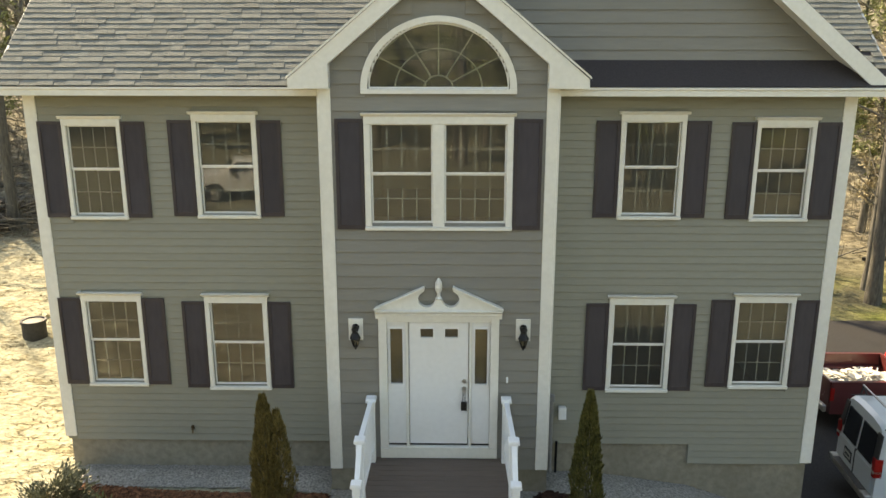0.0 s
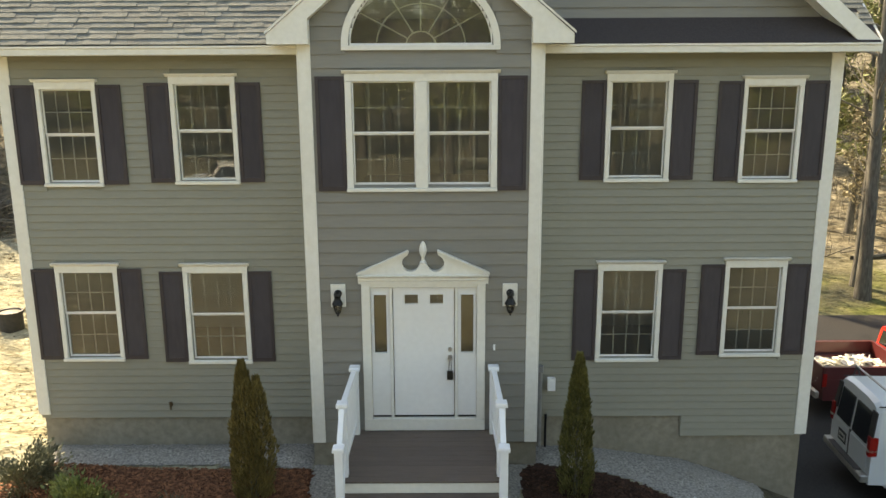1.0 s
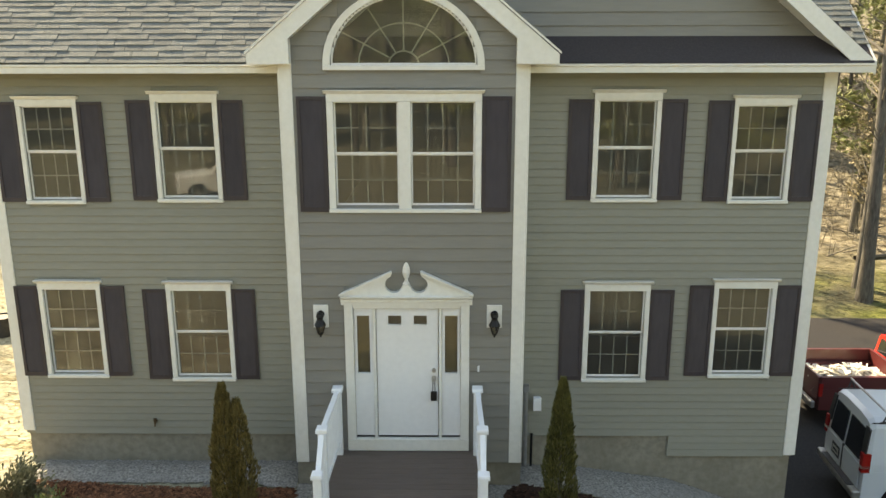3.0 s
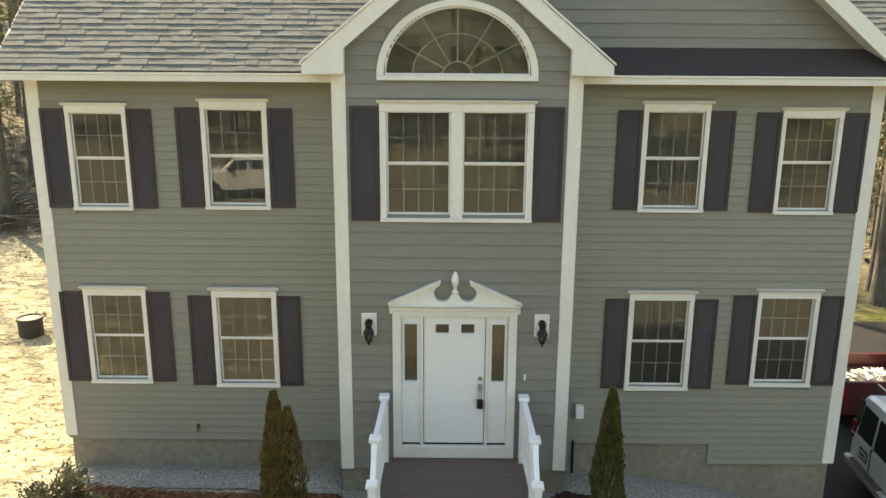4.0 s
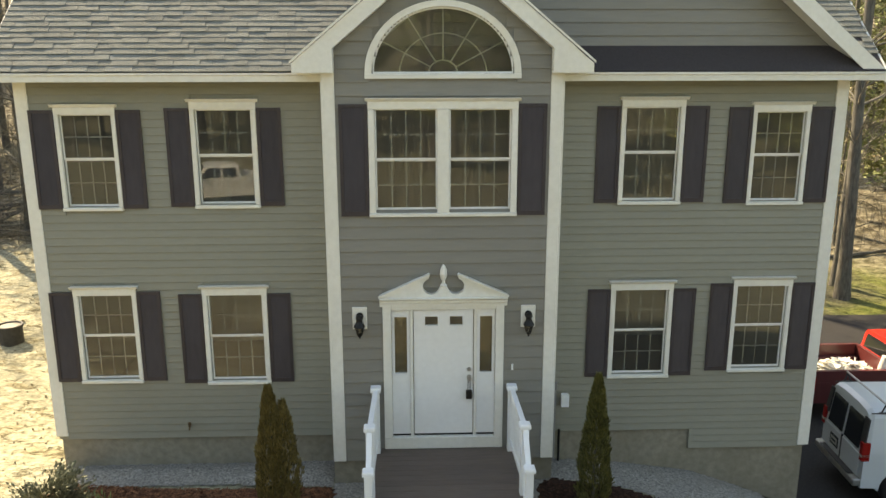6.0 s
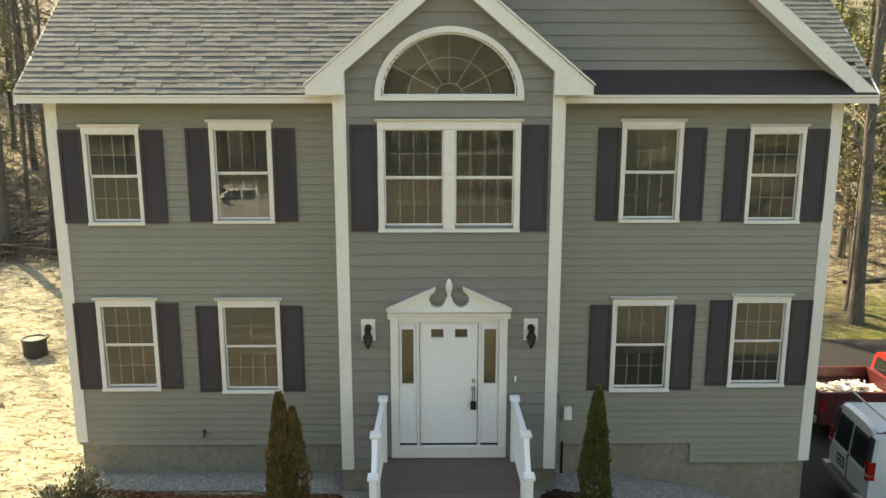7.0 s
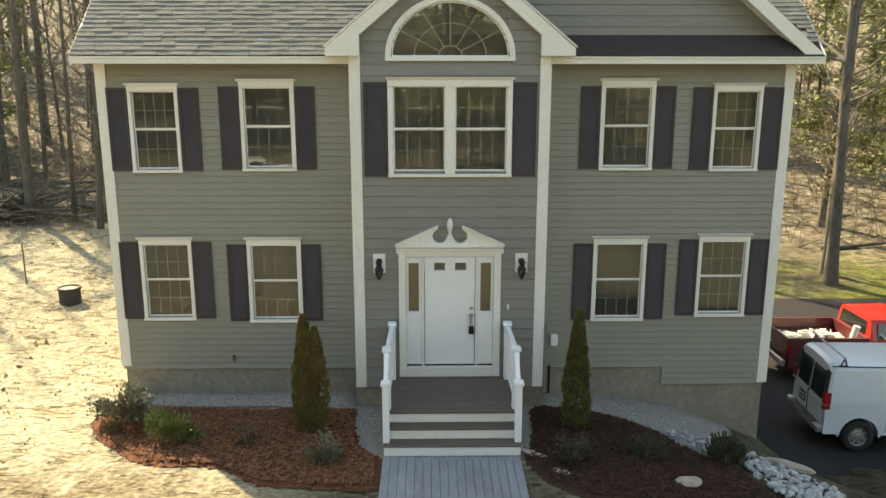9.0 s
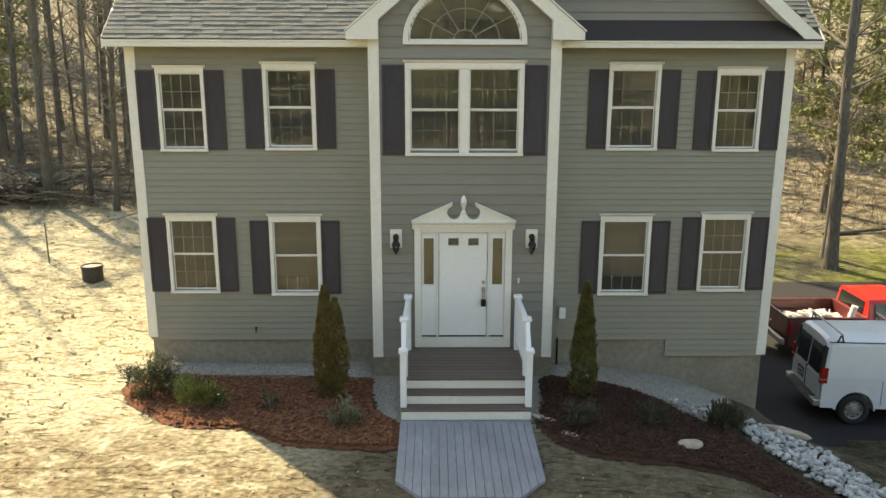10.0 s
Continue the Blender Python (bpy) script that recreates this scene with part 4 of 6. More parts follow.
for s in (-1, 1):
    bm = bmesh.new()
    prism(bm, swan(s), -0.10, -0.003)
    bm.normal_update()
    bmesh.ops.triangulate(bm, faces=[f for f in bm.faces if len(f.verts) > 4])
    ped = part("pediment", bm, M_TRIM, entry)
    bm = bmesh.new()
    prism(bm, [(s * 0.955, 3.012), (s * 0.955, 3.035), (s * 0.205, 3.38), (s * 0.205, 3.348)], -0.145, -0.101)
    part("raking_moulding", bm, M_TRIM, ped)
bm = bmesh.new()
prism(bm, [(-0.085, 3.09), (0.085, 3.09), (0.05, 3.16), (-0.05, 3.16)], -0.094, -0.006)
lathe(bm, ((0.045, 0.0), (0.055, 0.02), (0.028, 0.05), (0.024, 0.09), (0.042, 0.13), (0.056, 0.19), (0.048, 0.26), (0.027, 0.31), (0.005, 0.335)), (0, -0.055, 3.162), 16)
part("finial", bm, M_TRIM, entry, "turned white urn finial")

# ---- wall lanterns and small fittings ----
M_LAMPGLASS = glass_material("lantern_glass", (0.75, 0.72, 0.65), 0.1)


def wall_lantern(x):
    la = thing("wall_lantern", "black metal carriage lantern on a white wall block beside the door", "lantern", "lanterns beside the door", at=(x, -0.022, 2.50))
    bm = bmesh.new()
    box(bm, -0.105, 0.105, -0.028, 0.0, 0.0, 0.33)
    part("mounting_block", bm, M_TRIM, la, "white mounting block", bevel=0.005)
    bm = bmesh.new()
    tube(bm, (0, -0.03, 0.20), (0, -0.045, 0.20), 0.055, 0.045, 12)
    tube(bm, (0, -0.045, 0.20), (0, -0.11, 0.25), 0.012, 0.012, 8)
    tube(bm, (0, -0.11, 0.25), (0, -0.11, 0.21), 0.012, 0.014, 8)
    part("arm", bm, M_BLACK, la)
    bm = bmesh.new()
    lathe(bm, ((0.012, 0.245), (0.045, 0.23), (0.055, 0.19), (0.042, 0.165), (0.045, 0.14), (0.078, 0.075), (0.082, 0.06), (0.065, 0.055)), (0, -0.11, 0.0), 14)
    part("cap", bm, M_BLACK, la)
    bm = bmesh.new()
    lathe(bm, ((0.058, 0.058), (0.032, -0.055)), (0, -0.11, 0.0), 8)
    part("lantern_glass", bm, M_LAMPGLASS, la).visible_shadow = False
    for k in range(6):
        a = k * math.pi / 3
        bm = bmesh.new()
        tube(bm, (0.064 * math.cos(a), -0.11 + 0.064 * math.sin(a), 0.06), (0.036 * math.cos(a), -0.11 + 0.036 * math.sin(a), -0.055), 0.006, 0.006, 5)
        part("cage_bar", bm, M_BLACK, la)
    bm = bmesh.new()
    lathe(bm, ((0.005, -0.115), (0.016, -0.10), (0.012, -0.085), (0.034, -0.07), (0.042, -0.055)), (0, -0.11, 0.0), 12)
    part("finial", bm, M_BLACK, la)


wall_lantern(-1.205)
wall_lantern(1.225)
bm = bmesh.new()
box(bm, 0.995, 1.025, -0.035, -0.02, 1.83, 1.92)
tagged(part("doorbell", bm, M_RAIL, bevel=0.003), "small white doorbell button on the clapboards", "doorbell")
bm = bmesh.new()
box(bm, 1.875, 1.985, WY - 0.10, WY - 0.02, 0.96, 1.16)
ebox = tagged(part("outlet_box", bm, M_RAIL, bevel=0.008), "white covered outlet box on the siding", "outlet box")
bm = bmesh.new()
box(bm, 1.869, 1.991, WY - 0.112, WY - 0.101, 0.955, 1.165)
part("cover", bm, M_RAIL, ebox, bevel=0.004)
pipe = thing("conduit", "grey plastic conduit running down the wall corner into the gravel", "conduit")
bm = bmesh.new()
tube(bm, (1.76, WY - 0.06, -0.15), (1.76, WY - 0.06, 1.25), 0.035, 0.035, 10)
part("pipe", bm, M_GREYPIPE, pipe)
bm = bmesh.new()
box(bm, 1.715, 1.805, WY - 0.11, WY - 0.02, 1.25, 1.36)
part("meter_cap", bm, M_GREYPIPE, pipe, bevel=0.01)
bm = bmesh.new()
tube(bm, (1.86, WY - 0.05, -0.1), (1.86, WY - 0.05, 0.55), 0.02, 0.02, 8)
part("cable", bm, M_BLACK, pipe)
bm = bmesh.new()
tube(bm, (-3.94, WY, 0.72), (-3.94, WY - 0.07, 0.72), 0.02, 0.02, 8)
tube(bm, (-3.94, WY - 0.055, 0.72), (-3.94, WY - 0.085, 0.66), 0.016, 0.013, 8)
tube(bm, (-3.94, WY - 0.05, 0.74), (-3.94, WY - 0.05, 0.78), 0.026, 0.026, 8)
tagged(part("hose_tap", bm, material("brass", (0.10, 0.07, 0.04), (0.14, 0.10, 0.05), 0.5, 20, metal=0.8)), "small dark brass hose tap on the siding", "tap")
bm = bmesh.new()
box(bm, WR + 0.03, WR + 0.09, 1.0, 1.12, 0.55, 0.70)
tagged(part("side_fitting", bm, M_RAIL, bevel=0.01), "small white fitting on the side wall", "fitting")

# ---- plants ----
def leaf_mesh(name, rand, count, spot, size, mat, aspect=0.45):
    """Many small folded leaves; spot gives the place and the way each one points."""
    vs, fs = [], []
    for _ in range(count):
        p, d = spot(rand)
        d = d.normalized()
        u = d.cross(Vector((rand.uniform(-1, 1), rand.uniform(-1, 1), rand.uniform(-1, 1)))).normalized()
        l = size * rand.uniform(0.6, 1.35)
        w = l * aspect
        nrm = d.cross(u) * (w * 0.25)
        b = len(vs)
        vs += [p, p + d * l * 0.5 + u * w * 0.5 + nrm, p + d * l, p + d * l * 0.5 - u * w * 0.5 + nrm]
        fs += [(b, b + 1, b + 2), (b, b + 2, b + 3)]
    me = bpy.data.meshes.new(name)
    me.from_pydata([tuple(v) for v in vs], [], fs)
    me.materials.append(mat)
    return me


def leaf_material(name, c1, c2, rnd=0.35):
    m = material(name, c1, c2, 0.6, 6, rnd=rnd, island=True, spec=0.3)
    m.node_tree.nodes["Principled BSDF"].inputs["Subsurface Weight"].default_value = 0.0
    return m


M_ARB = leaf_material("arborvitae", (0.075, 0.075, 0.024), (0.16, 0.148, 0.048))
M_ARBBROWN = leaf_material("arborvitae_brown", (0.11, 0.088, 0.030), (0.20, 0.155, 0.056))
M_RHODO = leaf_material("dull_leaf", (0.10, 0.105, 0.065), (0.20, 0.20, 0.13))
M_GREEN = leaf_material("green_leaf", (0.085, 0.115, 0.035), (0.20, 0.225, 0.09))
# darkened leaf, shade put into the colour for shrubs behind the shadow edge
M_DUSK = leaf_material("shaded_leaf", (0.035, 0.04, 0.022), (0.075, 0.075, 0.045))
M_BARK = material("bark", (0.058, 0.053, 0.044), (0.14, 0.128, 0.104), 0.95, 9, detail=8, stretch=(2, 2, 0.4), bump=0.8, bump_scale=16, stain=(0.16, 0.15, 0.12), stain_scale=0.8, stain_amount=0.4)
M_TWIG = material("twig", (0.115, 0.10, 0.075), (0.20, 0.178, 0.138), 0.9, 9)


def arborvitae(x, y, h, r, mat, label, tips, seed):
    rand = random.Random(seed)
    t = thing("arborvitae", label, "shrub", "arborvitae beside the porch", at=(x, y, land(x, y)))
    bm = bmesh.new()
    for dx, hh in tips:
        tube(bm, (dx * 0.3, 0, 0), (dx, 0, hh * 0.9), 0.03, 0.008, 6)
    part("trunk", bm, M_BARK, t)
    for dx, hh in tips:
        def spot(q, dx=dx, hh=hh):
            f = q.random() ** 0.85
            z = 0.03 + f * (hh - 0.03)
            prof = min(1.0, 0.8 + 1.6 * f) * (1 - f ** 1.7) ** 0.75 if f < 1 else 0
            a = q.uniform(0, 2 * math.pi)
            lump = 0.85 + 0.3 * noise.noise((3 * math.cos(a), 3 * math.sin(a), z * 5 + seed))
            rr = r * prof * lump * math.sqrt(q.uniform(0.35, 1.0)) + 0.008
            p = Vector((dx * min(1, z / 0.6) + rr * math.cos(a), rr * math.sin(a), z))
            return p, Vector((math.cos(a) * 0.45, math.sin(a) * 0.45, 1.0 + q.uniform(-0.2, 0.5)))
        part("foliage", leaf_mesh("foliage", rand, int(7500 * hh / h * (0.55 if len(tips) > 1 and hh < h else 1)), spot, 0.065, mat, 0.32), None, t)


arborvitae(-2.33, -0.98, 2.02, 0.27, M_ARBBROWN, "narrow olive-brown arborvitae with a forked top in the mulch", [(-0.06, 2.02), (0.12, 1.80)], 4)
arborvitae(2.10, -0.85, 2.05, 0.27, M_ARB, "narrow dark green arborvitae in the mulch", [(0.0, 2.08)], 9)


def shrub(x, y, w, h, mat, label, seed, leaves=1400, size=0.07, upright=0.4, lift=0.05):
    rand = random.Random(seed)
    t = thing("shrub", label, "shrub", "shrubs in the mulch beds", at=(x, y, land(x, y) + 0.03))
    bm = bmesh.new()
    tips = []
    for k in range(16):
        a, e = rand.uniform(0, 2 * math.pi), rand.uniform(0.15, 1.0)
        rr = w * 0.5 * math.sqrt(1 - (e - 0.3) ** 2 if e > 0.3 else 1) * rand.uniform(0.6, 1.0)
        q = Vector((rr * math.cos(a), rr * math.sin(a), h * e * rand.uniform(0.75, 1.05)))
        tips.append(q)
        mid = Vector((q.x * 0.45, q.y * 0.45, q.z * 0.6))
        tube(bm, (q.x * 0.05, q.y * 0.05, -0.03), mid, 0.010, 0.007, 5, cap=False)
        tube(bm, mid, q, 0.007, 0.003, 4, cap=False)
    part("stems", bm, M_TWIG, t)

    def spot(q):
        c = tips[q.randrange(len(tips))]
        d = Vector((q.gauss(0, 1), q.gauss(0, 1), q.gauss(0, 0.8)))
        p = c * q.uniform(0.55, 1.05) + d * w * 0.085
        p.z = max(lift, p.z)
        return p, Vector((p.x / w, p.y / w, upright + q.uniform(-0.4, 0.4)))
    part("leaves", leaf_mesh("leaves", rand, leaves, spot, size, mat, 0.42), None, t)


shrub(-5.58, -0.72, 0.90, 0.72, M_RHODO, "dusty grey-green broadleaf shrub in sunlit mulch", 1, 3000, 0.07)
shrub(-4.52, -1.30, 0.82, 0.50, M_GREEN, "bright green leafy shrub in sunlit mulch", 2, 2000, 0.075, 0.6)
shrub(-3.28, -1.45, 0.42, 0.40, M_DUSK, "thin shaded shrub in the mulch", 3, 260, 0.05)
shrub(-2.00, -1.98, 0.58, 0.34, M_RHODO, "small dull shrub in shaded mulch", 5, 750, 0.055)
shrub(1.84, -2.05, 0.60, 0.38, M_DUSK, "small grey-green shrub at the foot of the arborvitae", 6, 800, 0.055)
shrub(3.10, -1.80, 0.60, 0.42, M_DUSK, "dark tufted shrub in the dark mulch", 7, 500, 0.07, 1.4)
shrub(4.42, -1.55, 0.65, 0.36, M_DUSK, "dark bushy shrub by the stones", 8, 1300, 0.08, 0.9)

# ---- stones ----
M_STONE = material("river_stone", (0.25, 0.262, 0.255), (0.43, 0.445, 0.43), 0.85, 12, bump=0.25, stain=(0.30, 0.30, 0.29), stain_scale=6, stain_amount=0.5, rnd=0.28)
M_STONEFAR = material("river_stone_rest", (0.25, 0.262, 0.255), (0.43, 0.445, 0.43), 0.85, 12, bump=0.25, rnd=0.3, island=True)
M_BOULDER = material("pale_boulder", (0.36, 0.31, 0.24), (0.50, 0.45, 0.37), 0.9, 6, bump=0.5, stain=(0.24, 0.20, 0.15), stain_scale=4, stain_amount=0.6)


def stone_bm(seed, flat=0.6):
    bm = bmesh.new()
    bmesh.ops.create_icosphere(bm, subdivisions=1, radius=0.5)
    for v in bm.verts:
        k = 1 + 0.35 * noise.noise(v.co * 1.7 + Vector((seed * 7.3, 0, 0)))
        v.co = Vector((v.co.x * k, v.co.y * k * 0.78, v.co.z * k * flat))
    return bm


STONES = [mesh_of("stone", stone_bm(k), M_STONE) for k in range(6)]
strip = thing("stone_edging", "loose row of pale river stones edging the mulch bed", "stone edging")
region = [(4.72, -1.25), (4.74, -1.7), (4.92, -2.3), (5.12, -2.75), (5.35, -3.2), (6.1, -4.4), (7.0, -3.8), (6.35, -2.75), (6.1, -2.05), (5.65, -1.6), (5.25, -1.25), (4.95, -1.05)]
lead = [(3.6, -0.55), (4.0, -1.3), (4.45, -1.6), (4.75, -1.2), (4.5, -0.7), (4.1, -0.4)]
rs = random.Random(12)
many_v, many_f = [], []
placed = 0
for k in range(2600):
    x, y = rs.uniform(3.4, 7.4), rs.uniform(-4.7, -0.7)
    if not (inside(region, x, y) or inside(lead, x, y)):
        continue
    sz = rs.uniform(0.06, 0.19) if inside(region, x, y) else rs.uniform(0.05, 0.11)
    z = land(x, y) + 0.05 + rs.uniform(-0.01, 0.05)
    rot = Euler((rs.uniform(-0.5, 0.5), rs.uniform(-0.5, 0.5), rs.uniform(0, 6.28)))
    if placed < 290 and y > -3.6:
        ob = part("stone", STONES[placed % 6], None, strip, at=(x, y, z))
        ob.rotation_euler, ob.scale = rot, (sz, sz, sz)
        placed += 1
    elif len(many_f) < 20000:
        me0 = STONES[k % 6]
        m4 = Matrix.LocRotScale((x, y, z), rot, (sz, sz, sz))
        b = len(many_v)
        many_v += [tuple(m4 @ v.co) for v in me0.vertices]
        many_f += [tuple(b + i for i in p.vertices) for p in me0.polygons]
me = bpy.data.meshes.new("pebble_rest")
me.from_pydata(many_v, [], many_f)
me.materials.append(M_STONEFAR)
tagged(part("pebble_rest", me, None, strip), kind="stuff")


def boulder(x, y, sx, sy, sz, turn, seed, label):
    bm = stone_bm(seed, 0.8)
    bmesh.ops.subdivide_edges(bm, edges=bm.edges[:], cuts=2, use_grid_fill=True, smooth=0.6)
    for v in bm.verts:
        v.co += v.co.normalized() * 0.05 * noise.noise(v.co * 5 + Vector((seed, 0, 0)))
        v.co = Vector((v.co.x * sx, v.co.y * sy, v.co.z * sz))
    ob = part("boulder", bm, M_BOULDER, at=(x, y, land(x, y) + sz * 0.32), smooth=False)
    ob.rotation_euler = (0, 0, radians(turn))
    tagged(ob, label, "rock", "rocks in the mulch bed")


boulder(3.52, -2.50, 0.46, 0.32, 0.20, 10, 2, "flat pale boulder lying in the dark mulch")
boulder(1.28, -1.85, 0.56, 0.16, 0.10, -38, 5, "long pale stone beside the walkway")
boulder(1.62, -2.42, 0.34, 0.18, 0.09, -25, 8, "small brown stone sunk in the soil")
boulder(5.62, -1.25, 0.85, 0.24, 0.22, -40, 11, "long grey ledge stone above the driveway")
# loose clods and pebbles on the yard
M_CLOD = material("clod", (0.20, 0.155, 0.09), (0.42, 0.35, 0.23), 0.95, 8, bump=0.4, rnd=0.3, island=True)
many_v, many_f = [], []
for k in range(5200):
    if k < 4900:
        x, y = rs.uniform(-16, -5.0), rs.uniform(-6, 16)
        if x > -6.6 and y > -2.9:
            continue
    else:
        x, y = rs.uniform(-5, 6), rs.uniform(-6.0, -3.5)
        if -1.2 < x < 1.1:
            continue
    sz = rs.uniform(0.012, 0.055) * (2.4 if rs.random() < 0.03 else 1)
    m4 = Matrix.LocRotScale((x, y, ground_height(x, y) + sz * 0.1), Euler((rs.uniform(0, 6), rs.uniform(0, 6), rs.uniform(0, 6))), (sz * 1.3, sz, sz * 0.8))
    b = len(many_v)
    me0 = STONES[k % 6]
    many_v += [tuple(m4 @ v.co) for v in me0.vertices]
    many_f += [tuple(b + i for i in p.vertices) for p in me0.polygons]
me = bpy.data.meshes.new("clods")
me.from_pydata(many_v, [], many_f)
me.materials.append(M_CLOD)
tagged(new("clods", me), "scattered soil clods and pebbles on the sandy yard", "clods", kind="stuff")

# drain pipe stub, marker stake
bk = thing("drain_stub", "short black plastic pipe standing open in the sandy yard", "pipe", at=(-9.42, 6.2, ground_height(-9.42, 6.2)))
bm = bmesh.new()
lathe(bm, ((0.26, -0.1), (0.26, 0.34), (0.28, 0.34), (0.28, 0.40), (0.235, 0.40), (0.235, 0.1)), (0, 0, 0), 22)
part("pipe", bm, material("black_plastic", (0.025, 0.024, 0.024), (0.045, 0.043, 0.04), 0.6, 12), bk)
bm = bmesh.new()
lathe(bm, ((0.232, 0.355), (0.232, 0.372)), (0, 0, 0), 22)
part("lid", bm, material("dusty_lid", (0.28, 0.25, 0.20), (0.36, 0.32, 0.26), 0.8, 10), bk, "dusty grey lid")
bm = bmesh.new()
z = ground_height(-11.3, 7.8)
box(bm, -11.315, -11.285, 7.785, 7.815, z - 0.1, z + 1.15)
tagged(part("marker_stake", bm, M_TWIG), "thin wooden marker stake in the yard", "stake")

# ---- vehicles ----
def car_paint(name, col, rough=0.3):
    m = material(name, col, tuple(c * 1.06 for c in col), rough, 3, stain=tuple(c * 0.8 + 0.02 for c in col), stain_scale=1.5, stain_amount=0.25)
    m.node_tree.nodes["Principled BSDF"].inputs["Coat Weight"].default_value = 0.5
    m.node_tree.nodes["Principled BSDF"].inputs["Coat Roughness"].default_value = 0.08
    return m


M_VAN = car_paint("van_white", (0.62, 0.66, 0.68))
M_RED = car_paint("truck_red", (0.52, 0.020, 0.015))
# darker copy of the red, the house's shade painted into the truck bed
M_REDSHADE = car_paint("bed_red_shaded", (0.09, 0.012, 0.012), 0.5)
M_SILVER = car_paint("truck_white", (0.66, 0.66, 0.63))
M_LENS = material("tail_lens", (0.30, 0.012, 0.010), (0.36, 0.02, 0.015), 0.15, 10)
M_LENSW = material("clear_lens", (0.5, 0.42, 0.36), (0.55, 0.47, 0.4), 0.15, 10)
M_CARBLACK = material("car_black_trim", (0.02, 0.02, 0.022), (0.035, 0.035, 0.036), 0.6, 14)
M_CARGLASS = material("car_glass", (0.012, 0.014, 0.016), (0.018, 0.02, 0.022), 0.06, 4, spec=0.8)
M_RIM = material("steel_rim", (0.34, 0.33, 0.31), (0.48, 0.47, 0.44), 0.45, 12, metal=0.7)
M_PLATE = material("plate", (0.45, 0.45, 0.42), (0.5, 0.5, 0.47), 0.5, 20)


def wheel(parent, x, y, r, side):
    """A tyre with its rim; side is the way its face looks along y."""
    bm = bmesh.new()
    prof = [(r * 0.60, 0.0), (r * 0.66, side * 0.02), (r * 0.95, side * 0.015), (r, -side * 0.03), (r, -side * 0.19), (r * 0.95, -side * 0.23), (r * 0.6, -side * 0.23)]
    n = 28
    rings = [[bm.verts.new((x + q * math.cos(2 * math.pi * i / n), y + d, r + q * math.sin(2 * math.pi * i / n))) for i in range(n)] for q, d in prof]
    for a, b in zip(rings, rings[1:]):
        for i in range(n):
            bm.faces.new((a[i], a[(i + 1) % n], b[(i + 1) % n], b[i]))
    w = part("tyre", bm, M_RUBBER, parent, smooth=True)
    bm = bmesh.new()
    prof = [(r * 0.61, -side * 0.01), (r * 0.56, -side * 0.05), (r * 0.40, -side * 0.045), (r * 0.32, -side * 0.01), (r * 0.20, 0.0), (r * 0.16, side * 0.02), (0.005, side * 0.022)]
    rings = [[bm.verts.new((x + q * math.cos(2 * math.pi * i / n), y + d, r + q * math.sin(2 * math.pi * i / n))) for i in range(n)] for q, d in prof]
    for a, b in zip(rings, rings[1:]):
        for i in range(n):
            bm.faces.new((a[i], a[(i + 1) % n], b[(i + 1) % n], b[i]))
    part("rim", bm, M_RIM, w)
    for k in range(8):
        a = k * math.pi / 4
        bm = bmesh.new()
        c = Vector((x + r * 0.47 * math.cos(a), y - side * 0.043, r + r * 0.47 * math.sin(a)))
        tube(bm, c, c + Vector((0, side * 0.004, 0)), r * 0.06, r * 0.06, 8)
        part("rim_hole", bm, M_CARBLACK, w)


def arch_outline(x0, x1, z0, z1, wheels, r):
    """The lower side of a body in x and z, with round arches over the wheels."""
    o = [(x0, z1), (x0, z0)]
    for wx, wr in wheels:
        for i in range(13):
            a = math.pi - math.pi * i / 12
            zz = wr + r * math.sin(a)
            o.append((wx + r * math.cos(a), max(z0, zz)))
    o += [(x1, z0), (x1, z1)]
    return o


def loft(bm, sections):
    """Closed sections, lists of points of one length, skinned and capped."""
    rings = [[bm.verts.new(p) for p in sec] for sec in sections]
    for a, b in zip(rings, rings[1:]):
        for i in range(len(a)):
            j = (i + 1) % len(a)
            bm.faces.new((a[i], a[j], b[j], b[i]))
    bm.faces.new(list(reversed(rings[0])))
    bm.faces.new(rings[-1])


def quad_panel(bm, pts, thick):
    """A panel through four points, thickened along its normal."""
    p = [Vector(q) for q in pts]
    nrm = (p[1] - p[0]).cross(p[2] - p[0]).normalized() * thick
    a = [bm.verts.new(q) for q in p]
    b = [bm.verts.new(q + nrm) for q in p]
    bm.faces.new(list(reversed(a)))
    bm.faces.new(b)
    for i in range(4):
        j = (i + 1) % 4
        bm.faces.new((a[i], a[j], b[j], b[i]))


